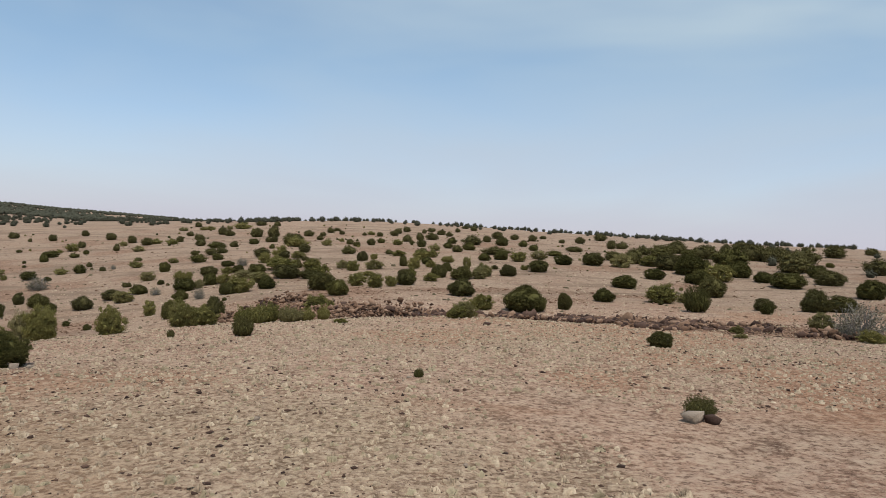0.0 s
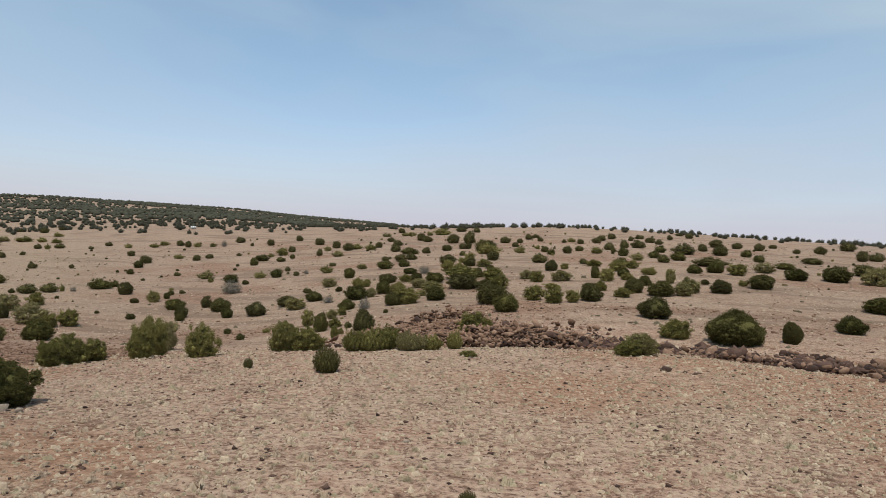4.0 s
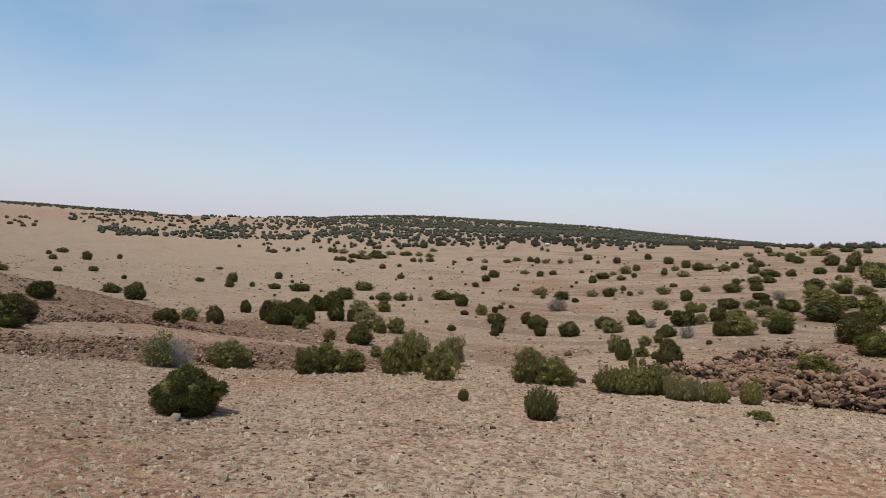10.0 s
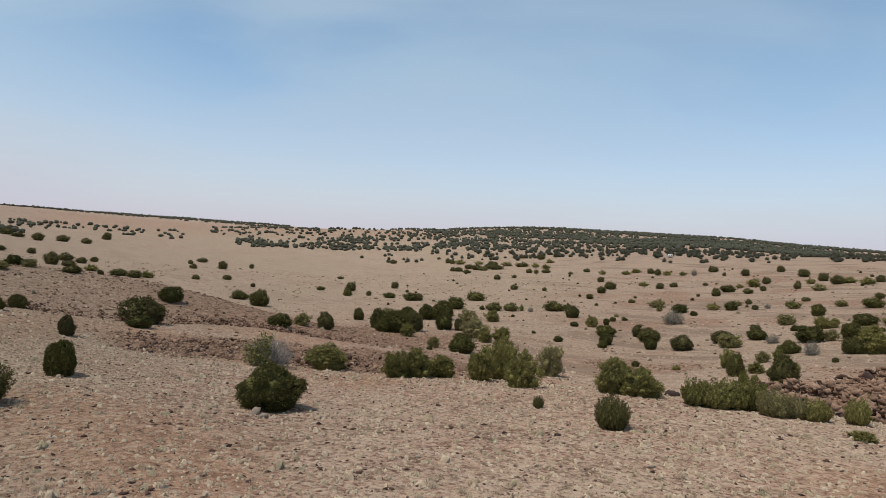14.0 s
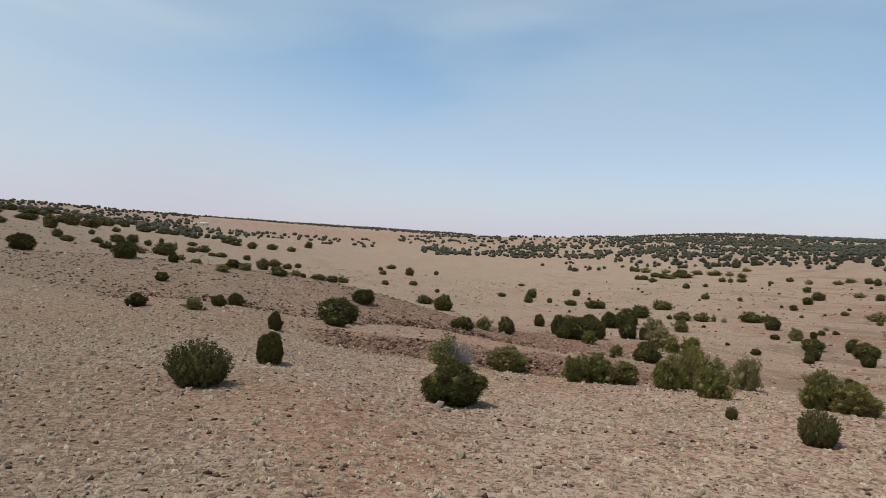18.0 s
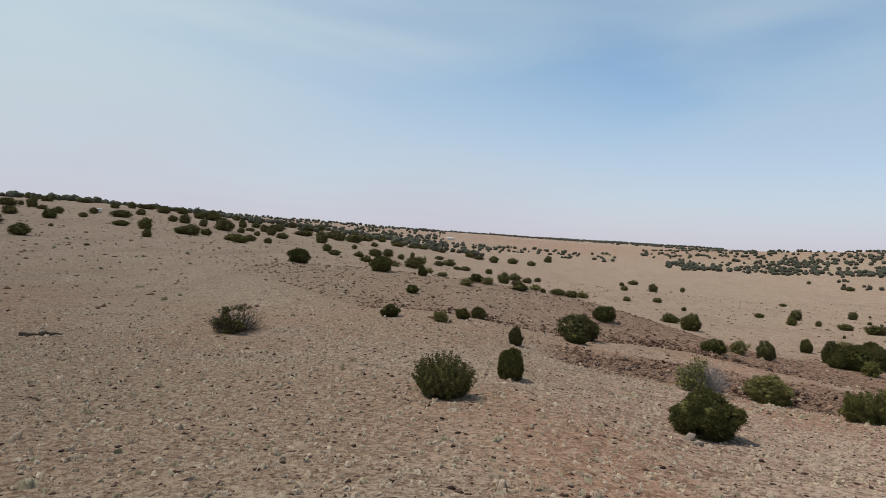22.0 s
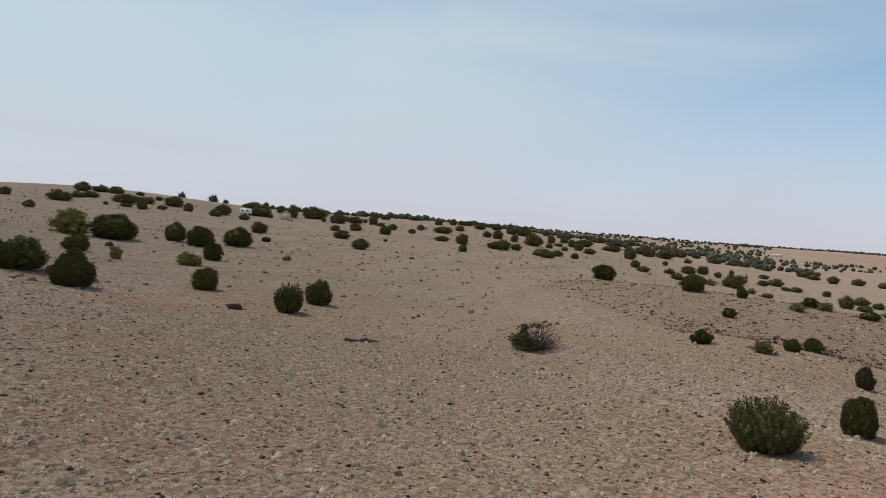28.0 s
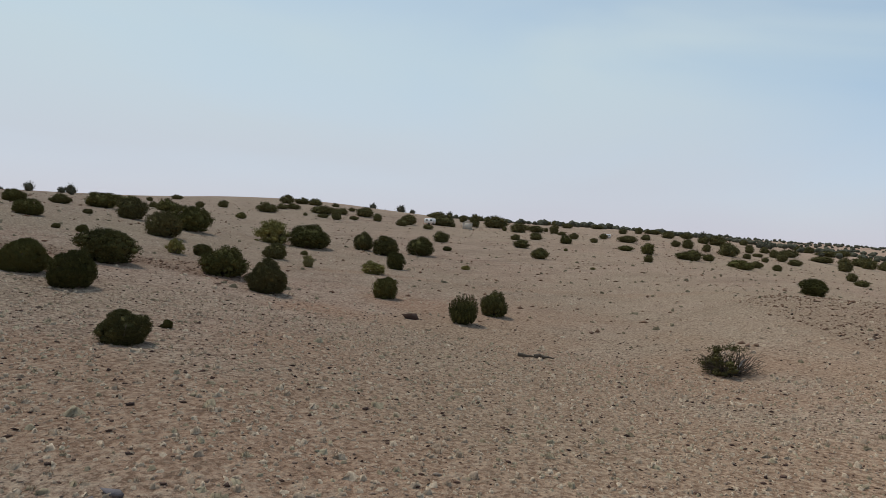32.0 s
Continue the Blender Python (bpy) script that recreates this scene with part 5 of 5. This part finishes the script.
def boulder_field(name, label, count, seed, where, sizes, mat, rise=0.3):
    """Broken blocks too many to count, heaped between the larger stones."""
    rng = np.random.default_rng(seed)
    turn, far = where(rng, count)
    x, y = KX - np.sin(np.radians(turn)) * far, KY + np.cos(np.radians(turn)) * far
    z = height(x, y)
    up = heap(x, y) * rise * rng.uniform(0, 1, count) ** 0.6
    shapes = [hull(rng, 0, rng.uniform(0.3, 0.85)) for _ in range(24)]
    pieces = []
    for k in range(count):
        v, f = shapes[int(rng.integers(24))]
        s = rng.uniform(*sizes) * rng.choice([0.6, 1.0, 1.0, 1.5, 2.1])
        m = np.array(Euler((rng.uniform(-0.8, 0.8), rng.uniform(-0.8, 0.8), rng.uniform(0, 6.28))).to_matrix())
        pieces.append(((v * s) @ m.T + (x[k], y[k], z[k] + up[k] + s * rng.uniform(-0.1, 0.35)), f))
    return tagged(new(name, quick_mesh(name, *joined(pieces), mat)), label, "stones", kind="stuff")


# every third stone is dark, partly to paint the shaded crevices
STONES = [rock_mesh("stone", 50 + k, DARK_ROCK_AND_SHADE if k % 3 == 0 else ROCK, 1 + k % 2, 0.42 + 0.12 * (k % 5)) for k in range(24)]


def stone_row(thing_name, label, count, seed, where, sizes, big=0.12, rise=0.3):
    """A bank of broken stones, each one a part."""
    rng = np.random.default_rng(seed)
    turn, far = where(rng, count)
    x, y = KX - np.sin(np.radians(turn)) * far, KY + np.cos(np.radians(turn)) * far
    z = height(x, y)
    up = heap(x, y) * rise
    root = new(thing_name)
    root.location = (float(x.mean()), float(y.mean()), float(z.mean()))
    for k in range(count):
        s = rng.uniform(*sizes) * (rng.uniform(1.5, 2.2) if rng.random() < big else 1.0)
        ob = new("stone", STONES[int(rng.integers(len(STONES)))])
        ob.parent = root
        e = Euler((rng.uniform(-0.75, 0.75), rng.uniform(-0.75, 0.75), rng.uniform(0, 6.28)))
        here = Vector((x[k], y[k], z[k] + up[k] + s * rng.uniform(0.05, 0.4))) - root.location
        ob.matrix_basis = Matrix.LocRotScale(here, e, (s * rng.uniform(0.85, 1.35), s, s * rng.uniform(0.7, 1.1)))
    return tagged(root, label, "rocks")


def outcrop_spot(rng, n):
    """Blocks gathered in uneven heaps on the far bank of the gully."""
    own = np.random.default_rng(905)
    turn = own.uniform(11.0, 27.5, 22)
    far = 35.5 + own.uniform(0, 1, 22) ** 1.2 * (6 + 18 * np.exp(-(((turn - 20.5) / 5.0) ** 2)))
    weight, wide = own.uniform(0.3, 1.0, 22), own.uniform(0.5, 1.7, 22)
    pick = rng.choice(22, n, p=weight / weight.sum())
    return turn[pick] + np.degrees(rng.normal(size=n) * 1.25 * wide[pick] / far[pick]), np.maximum(far[pick] + rng.normal(size=n) * wide[pick], 33.5)


def broken_ledge(rng, n, seed, low, high, clusters, wide, deep):
    """Stones gathered in uneven heaps along the edge of the field."""
    own = np.random.default_rng(seed)
    heaps = own.uniform(low, high, clusters)
    weight = own.uniform(0.15, 1.0, clusters) ** 1.5
    spread, longer, back = own.uniform(0.4, 1.3, clusters), own.uniform(0.35, 1.3, clusters), own.uniform(-0.3, 1.6, clusters)
    pick = rng.choice(clusters, n, p=weight / weight.sum())
    turn = np.clip(heaps[pick] + rng.normal(size=n) * wide * spread[pick], low, high)
    reach = deep * longer[pick]
    return turn, field_edge(turn) + 0.7 + rng.uniform(0, 1, n) ** 1.4 * reach + 0.5 * rng.normal(size=n) + back[pick]


def north_spot(rng, n):
    return broken_ledge(rng, n, 901, -9, 9, 7, 0.9, 6)


def east_spot(rng, n):
    return broken_ledge(rng, n, 902, -46, -8, 11, 1.3, 8)


def bench_spot(rng, n):
    """Stones along the lip of the bench and on the ledge in front of it."""
    turn = np.where(rng.random(n) < 0.55, rng.uniform(64, 97, n), rng.uniform(60, 80, n))
    front = (turn < 80) & (rng.random(n) < 0.55)
    return turn, np.where(front, rng.uniform(35.5, 44, n), bench_edge(turn) + np.abs(rng.normal(size=n)) * 2.2 + 0.2)


stone_row("rock_outcrop", "jagged brown rock outcrop broken into blocks above the gully", 298, 1, outcrop_spot, (0.10, 0.25), 0.14, 0.75)
stone_row("rock_ledge", "low ledge of loose brown stones along the gully", 200, 2, north_spot, (0.08, 0.20), 0.12, 0.2)
stone_row("rock_ledge", "long ledge of dark brown broken stones along the gully", 290, 3, east_spot, (0.10, 0.25), 0.12, 0.15)
stone_row("rock_ledge", "scattered reddish stones along the edge of a bench", 220, 4, bench_spot, (0.05, 0.12), 0.06)
boulder_field("outcrop_rubble", "brown broken blocks heaped over the rock outcrop", 3600, 61, outcrop_spot, (0.05, 0.17), ROCK, 0.7)
# dark blocks set low, their colour standing in for cleft shade
boulder_field("outcrop_rubble", "dark broken blocks painting shade into the clefts of the outcrop", 700, 62, outcrop_spot, (0.06, 0.20), DARK_ROCK_AND_SHADE, 0.4)
boulder_field("ledge_rubble", "brown broken stones along the gully ledge", 800, 63, east_spot, (0.06, 0.18), ROCK)
boulder_field("ledge_rubble", "dark broken stones along the gully ledge", 1500, 64, east_spot, (0.06, 0.20), DARK_ROCK_AND_SHADE, 0.15)
boulder_field("ledge_rubble", "loose brown stones along the gully head", 1500, 65, north_spot, (0.07, 0.2), ROCK)
boulder_field("ledge_rubble", "dark broken rocks along the gully head", 700, 67, north_spot, (0.10, 0.26), DARK_ROCK_AND_SHADE)
boulder_field("bench_rubble", "reddish-brown broken stones along the bench edge", 1800, 66, bench_spot, (0.03, 0.10), ROCK)
boulder_field("bench_rubble", "dark broken stones along the bench edge", 700, 68, bench_spot, (0.03, 0.10), DARK_ROCK_AND_SHADE)

# ---- cabin, camper and vehicles far off ----


def box(cx, cy, cz, sx, sy, sz):
    v = np.array([(a, b, c) for a in (-0.5, 0.5) for b in (-0.5, 0.5) for c in (-0.5, 0.5)]) * (sx, sy, sz) + (cx, cy, cz)
    f = np.array([(0, 1, 3, 2), (4, 6, 7, 5), (0, 4, 5, 1), (2, 3, 7, 6), (0, 2, 6, 4), (1, 5, 7, 3)])
    return v, np.concatenate([f[:, :3], f[:, [0, 2, 3]]])


def cabin(x, y, turn, small=1.0):
    root = new("cabin")
    root.matrix_basis = pose(x, y, ground_z(x, y) - 0.1, 0, 0, turn) @ Matrix.Scale(small, 4)
    part("wall", quick_mesh("wall", *joined([box(0, -1.95, 1.3, 5, 0.1, 2.6), box(0, 1.95, 1.3, 5, 0.1, 2.6), box(-2.45, 0, 1.3, 0.1, 3.8, 2.6), box(2.45, 0, 1.3, 0.1, 3.8, 2.6)]), SIDING), root)
    ends = [np.array([(sx, -2, 2.6), (sx, 2, 2.6), (sx, 0, 3.6)]) for sx in (-2.45, 2.45)]
    part("gable", quick_mesh("gable", np.concatenate(ends), np.array([(0, 1, 2), (3, 5, 4)]), SIDING), root)
    for s in (-1, 1):
        v, f = box(0, 0, 0, 5.5, 2.5, 0.09)
        m = np.array(Matrix.Translation((0, s * 1.12, 3.12)) @ Euler((s * -0.46, 0, 0)).to_matrix().to_4x4())
        part("roof", quick_mesh("roof", v @ m[:3, :3].T + m[:3, 3], f, ROOF_METAL), root, "pale sheet-metal roof slope")
    part("door", quick_mesh("door", *box(-2.52, 0.6, 1.05, 0.05, 0.9, 2.0), DARK_GLASS), root)
    part("window", quick_mesh("window", *box(-2.52, -1.0, 1.5, 0.05, 0.8, 0.8), DARK_GLASS), root)
    return tagged(root, "small tan cabin with a pale gabled metal roof", "cabin")


def wheels(root, spots, radius=0.36):
    for wx, wy in spots:
        a = np.linspace(0, 2 * math.pi, 14)[:-1]
        rim = np.concatenate([np.stack([np.cos(a) * radius + wx, np.full(13, wy + s), np.sin(a) * radius + radius], 1) for s in (-0.11, 0.11)] + [[(wx, wy - 0.11, radius), (wx, wy + 0.11, radius)]])
        k = np.arange(13)
        n = (k + 1) % 13
        f = np.concatenate([np.stack([k, n, n + 13], 1), np.stack([k, n + 13, k + 13], 1), np.stack([n, k, np.full(13, 26)], 1), np.stack([k + 13, n + 13, np.full(13, 27)], 1)])
        part("wheel", quick_mesh("wheel", rim, f, RUBBER), root)


def soft_box(sx, sy, sz, cz, cut=0.25, nose=0.0):
    """A body with bevelled edges and a sloping nose."""
    bm = bmesh.new()
    bmesh.ops.create_cube(bm, size=1.0)
    for p in bm.verts:
        p.co = Vector((p.co.x * sx - (nose if p.co.x > 0 and p.co.z > 0 else 0), p.co.y * sy, p.co.z * sz + cz))
    bmesh.ops.bevel(bm, geom=bm.edges[:], offset=cut, segments=2, affect="EDGES")
    bmesh.ops.triangulate(bm, faces=bm.faces[:])
    bm.verts.ensure_lookup_table()
    v = np.array([p.co[:] for p in bm.verts])
    f = np.array([[p.index for p in q.verts] for q in bm.faces])
    bm.free()
    return v, f


def camper(x, y, turn, long, label, name="camper_trailer", small=1.0):
    root = new(name)
    root.matrix_basis = pose(x, y, ground_z(x, y), 0, 0, turn) @ Matrix.Scale(small, 4)
    part("body", quick_mesh("body", *soft_box(long, 2.2, 2.1, 1.55, 0.22, 0.3), WHITE_PAINT), root)
    for wx in (-0.28, 0.12):
        part("window", quick_mesh("window", *box(wx * long, -1.11, 1.85, 0.9, 0.05, 0.55), DARK_GLASS), root)
        part("window", quick_mesh("window", *box(wx * long, 1.11, 1.85, 0.9, 0.05, 0.55), DARK_GLASS), root)
    part("door", quick_mesh("door", *box(0.34 * long, -1.11, 1.4, 0.65, 0.05, 1.6), ROOF_METAL), root)
    wheels(root, ((-0.1 * long, -1.0), (-0.1 * long, 1.0), (0.3 * long, -1.0), (0.3 * long, 1.0)))
    return tagged(root, label, "camper")


cabin(-138.5, -102.2, 40, 0.64)
camper(-132.8, -110.6, 125, 4.6, "white camper with dark windows parked beside a juniper", small=0.66)
camper(-160.5, 221.5, 50, 4.2, "small white camper trailer parked among junipers below the mesa", small=0.45)
camper(-157.7, -71.0, 150, 4.6, "white camper parked on the far slope among junipers", small=0.4)
camper(-690.0, -1.0, 100, 8.0, "long white camper trailer far off on the plain")

# ---- small plants, gravel and grass ----


def scatter(rng, count, near, out, power=1.0, low=-78.0, high=188.0):
    turn = rng.uniform(low, high, count)
    far = near + (out - near) * rng.uniform(0, 1, count) ** power
    return KX - np.sin(np.radians(turn)) * far, KY + np.cos(np.radians(turn)) * far


def clear_of_bushes(x, y):
    ok = np.ones(len(x), bool)
    for bx, by, w in PLACED:
        if abs(bx) < 70 and abs(by) < 90:
            ok &= np.hypot(x - bx, y - by) > w * 0.42
    return ok


def tuft_mesh(rng, x, y, size, blades, mat, name):
    """Low ragged cushions with a crown of short blades."""
    n, k = len(x), 6
    z = height(x, y)
    a = np.arange(k) * 2 * math.pi / k + rng.uniform(0, 6.28, (n, 1)) + rng.normal(size=(n, k)) * 0.3
    long = rng.uniform(0.75, 1.4, (n, 1))
    r = size[:, None] * rng.uniform(0.45, 1.5, (n, k))
    tall = rng.uniform(0.45, 1.0, (n, 1)) * size[:, None]
    rim = np.stack([x[:, None] + np.cos(a) * r * long, y[:, None] + np.sin(a) * r, np.broadcast_to(z[:, None] - 0.01, r.shape)], -1)
    r2 = r * rng.uniform(0.3, 0.9, (n, k))
    mid = np.stack([x[:, None] + np.cos(a + 0.4) * r2 * long, y[:, None] + np.sin(a + 0.4) * r2, z[:, None] + tall * rng.uniform(0.15, 1.25, (n, k))], -1)
    top = np.stack([x, y, z + tall[:, 0] * rng.uniform(0.5, 1.2, n)], -1)[:, None]
    cushion = np.concatenate([top, mid, rim], 1)
    j = np.arange(k)
    i = (j + 1) % k
    fan = np.concatenate([np.stack([0 * j, 1 + j, 1 + i], 1), np.stack([1 + j, 1 + k + j, 1 + i], 1), np.stack([1 + i, 1 + k + j, 1 + k + i], 1)])
    faces = (fan[None] + (np.arange(n) * (2 * k + 1))[:, None, None]).reshape(-1, 3)
    pieces = [(cushion.reshape(-1, 3), faces)]
    if blades:
        a = rng.uniform(0, 6.283, (n, blades))
        lean = rng.uniform(0.05, 0.98, (n, blades))
        s = size[:, None] * rng.uniform(0.75, 1.2, (n, blades))
        bx = x[:, None] + rng.normal(size=(n, blades)) * 0.3 * size[:, None]
        by = y[:, None] + rng.normal(size=(n, blades)) * 0.3 * size[:, None]
        w = s * 0.06
        px, py = -np.sin(a) * w, np.cos(a) * w
        zz = np.broadcast_to(z[:, None], bx.shape)
        v = np.stack([np.stack([bx + px, by + py, zz], -1), np.stack([bx - px, by - py, zz], -1), np.stack([bx + np.cos(a) * lean * s, by + np.sin(a) * lean * s, zz + s * np.sqrt(1.1 - lean**2)], -1)], 2).reshape(-1, 3)
        pieces.append((v, np.arange(len(v)).reshape(-1, 3)))
    return quick_mesh(name, *joined(pieces), mat)


def grass(count, near, out, power, sizes, blades, mat, label, seed, name, patchy=True):
    rng = np.random.default_rng(seed)
    x, y = scatter(rng, count, near, out, power)
    keep = clear_of_bushes(x, y) & (rng.uniform(0, 1, count) > 0.75 * rubble(x, y))
    if patchy:
        keep &= rng.uniform(-0.9, 0.9, count) < value_noise(x, y, 7, seed) + 0.35
    x, y = x[keep], y[keep]
    size = rng.uniform(*sizes, len(x)) * rng.choice([0.7, 1.0, 1.0, 1.5], len(x))
    ob = new(name, tuft_mesh(rng, x, y, size, blades, mat, name))
    return tagged(ob, label, "grass", kind="stuff")


def gravel(count, near, out, power, sizes, mat, label, seed, name, only_rubble=False, shape=ICO1):
    rng = np.random.default_rng(seed)
    x, y = scatter(rng, count, near, out, power)
    r = rubble(x, y)
    keep = (rng.uniform(0, 1, count) < r) if only_rubble else clear_of_bushes(x, y)
    x, y = x[keep], y[keep]
    n = len(x)
    s = rng.uniform(*sizes, n) * rng.choice([0.5, 0.8, 1.0, 1.9], n)
    shapes = np.stack([shape[0] * (1, 1, 0.7) * rng.uniform(0.6, 1.3, (len(shape[0]), 1)) + rng.normal(size=shape[0].shape) * 0.22 for _ in range(12)])
    pick = shapes[rng.integers(0, 12, n)]
    a = rng.uniform(0, 6.283, n)
    c, d = np.cos(a)[:, None], np.sin(a)[:, None]
    vx, vy, vz = pick[..., 0] * 1.2 * s[:, None], pick[..., 1] * s[:, None], pick[..., 2] * s[:, None] * 0.8
    v = np.stack([x[:, None] + vx * c - vy * d, y[:, None] + vx * d + vy * c, height(x, y)[:, None] + vz + 0.2 * s[:, None]], -1).reshape(-1, 3)
    f = (shape[1][None] + (np.arange(n) * len(shape[0]))[:, None, None]).reshape(-1, 3)
    ob = new(name, quick_mesh(name, v, f, mat))
    return tagged(ob, label, "stones", kind="stuff")


OCTA = (np.array([(1, 0, 0), (-1, 0, 0), (0, 1, 0), (0, -1, 0), (0, 0, 1), (0, 0, -1.0)]),
        np.array([(0, 2, 4), (2, 1, 4), (1, 3, 4), (3, 0, 4), (2, 0, 5), (1, 2, 5), (3, 1, 5), (0, 3, 5)]))
grass(52000, 2, 38, 0.58, (0.024, 0.062), 5, STRAW, "low pale straw-coloured bunchgrass tufts on bare earth", 31, "dry_grass")
grass(5200, 2, 38, 0.62, (0.045, 0.10), 56, STRAW, "larger pale bunchgrass clumps among the low tufts", 34, "dry_grass", False)
grass(700, 2, 38, 0.62, (0.06, 0.11), 40, SAGE, "pale grey-green bunchgrass clumps", 36, "sage_tufts", False)
grass(9000, 2, 38, 0.60, (0.030, 0.07), 5, SAGE, "low grey-green tufts between the dry grass", 32, "sage_tufts")
grass(20000, 32, 100, 0.7, (0.05, 0.11), 0, STRAW, "sparse dry bunchgrass on the farther slopes", 33, "dry_grass")
grass(5200, 40, 200, 0.75, (0.08, 0.22), 6, STUBBLE, "low olive-brown stubble plants over the slopes", 35, "low_stubble")
gravel(42000, 2, 38, 0.60, (0.010, 0.028), GRIT, "brown and tan gravel scattered over the earth", 41, "surface_gravel", shape=OCTA)
# loose dark stones, with extra ones standing in for shadows beside tufts
gravel(19000, 2, 45, 0.58, (0.014, 0.042), DARK_ROCK_AND_SHADE, "small dark stones scattered over the earth, some for tuft shadows", 42, "dark_stones", shape=OCTA)
gravel(240, 2, 36, 0.6, (0.025, 0.055), PALE_ROCK, "small white stones scattered over the earth", 43, "white_stones", shape=OCTA)
gravel(190000, 27, 80, 1.0, (0.022, 0.075), ROCK, "brown broken rubble covering the stony slope", 44, "rock_rubble", only_rubble=True, shape=OCTA)
gravel(7000, 27, 80, 1.0, (0.03, 0.085), DARK_ROCK_AND_SHADE, "dark broken rubble between the brown stones", 46, "rock_rubble", only_rubble=True, shape=OCTA)
gravel(14000, 40, 200, 0.7, (0.05, 0.13), ROCK, "low brown stones on the slopes", 45, "slope_stones", shape=OCTA)

# ---- far woods ----


def far_woods():
    rng = np.random.default_rng(77)
    bands = (  # turn from, to; distance from, to; count; width from, to
        (-62, 20, 225, 344, 620, 1.2, 2.5),
        (-62, -26, 110, 260, 110, 1.5, 2.8),
        (14, 66, 300, 520, 1700, 1.4, 2.8),
        (14, 70, 440, 1000, 19000, 1.5, 3.2),
        (14, 46, 228, 344, 460, 1.2, 2.4),
        (46, 62, 285, 420, 90, 1.2, 2.4),
        (54, 74, 420, 530, 620, 1.6, 3.2),
        (56, 76, 540, 800, 520, 1.8, 3.2),
        (78, 98, 470, 620, 230, 1.8, 3.4),
        (70, 104, 1150, 1800, 5200, 2.2, 4.6),
        (88, 122, 330, 480, 220, 2.0, 4.0),
        (92, 134, 440, 950, 1900, 2.0, 4.2),
        (118, 140, 290, 480, 110, 2.0, 4.0),
        (160, 178, 110, 330, 26, 1.6, 3.2),
    )
    bx, by = np.array([p[0] for p in PLACED]), np.array([p[1] for p in PLACED])
    shapes = []
    for _ in range(10):
        a = lump(rng, np.array([0, 0, 0.42]), np.array([0.5, 0.5, 0.46]), 0.35, ICO2)
        b = lump(rng, np.array([rng.uniform(-0.3, 0.3), rng.uniform(-0.3, 0.3), 0.36]), np.array([0.36, 0.36, 0.36]), 0.4, ICO1)
        v, f = joined([a, b])
        v = v + rng.normal(size=v.shape) * 0.07
        shapes.append((v, f))
    leafy = [dense_crown(rng, 26, 13, 0.1, 0.0, 0.085) for _ in range(8)]
    small = []
    for _ in range(10):
        a = lump(rng, np.array([0, 0, 0.42]), np.array([0.5, 0.5, 0.46]), 0.4, ICO1)
        b = lump(rng, np.array([rng.uniform(-0.3, 0.3), rng.uniform(-0.3, 0.3), 0.36]), np.array([0.4, 0.4, 0.36]), 0.4, ICO1)
        v, f = joined([a, b])
        small.append((v + rng.normal(size=v.shape) * 0.05, f))
    pieces = []
    for low, high, near, out, count, w0, w1 in bands:
        turn = rng.uniform(low, high, count)
        far = np.sqrt(rng.uniform(near**2, out**2, count))
        x, y = KX - np.sin(np.radians(turn)) * far, KY + np.cos(np.radians(turn)) * far
        keep = value_noise(x, y, 46, 9) + 0.4 * value_noise(x, y, 17, 8) + rng.uniform(-0.5, 0.9, count) > 0.0
        keep &= pale_earth(x, y) < 0.05
        if high in (66, 70):  # the woods thin out along the side of the mesa
            keep &= rng.uniform(0, 1, count) < 1 - step(44, 66, turn + 6 * value_noise(x, y, 60, 19))
        z = height(x, y)
        for k in np.nonzero(keep)[0]:
            if far[k] < 270 and (np.hypot(bx - x[k], by - y[k]) < 4.5).any():
                continue
            v, f = leafy[int(rng.integers(8))] if far[k] < 345 else (small if far[k] > 420 else shapes)[int(rng.integers(10))]
            w = rng.uniform(w0, w1)
            a = rng.uniform(0, 6.28)
            c, s = math.cos(a), math.sin(a)
            q = v * (w * rng.uniform(0.75, 1.2), w, w * rng.uniform(0.7, 1.0))
            pieces.append((np.stack([q[:, 0] * c - q[:, 1] * s + x[k], q[:, 0] * s + q[:, 1] * c + y[k], q[:, 2] + z[k] - 0.05], 1), f))
    v, f = joined(pieces)
    return tagged(new("far_junipers", quick_mesh("far_junipers", v, f, HAZED_LEAF)), "scattered dark junipers over the distant hills, greyed as by haze", "junipers", kind="stuff")


far_woods()

for models in MODELS.values():
    for model in models:
        for child in list(model.children):
            bpy.data.objects.remove(child)
        bpy.data.objects.remove(model)
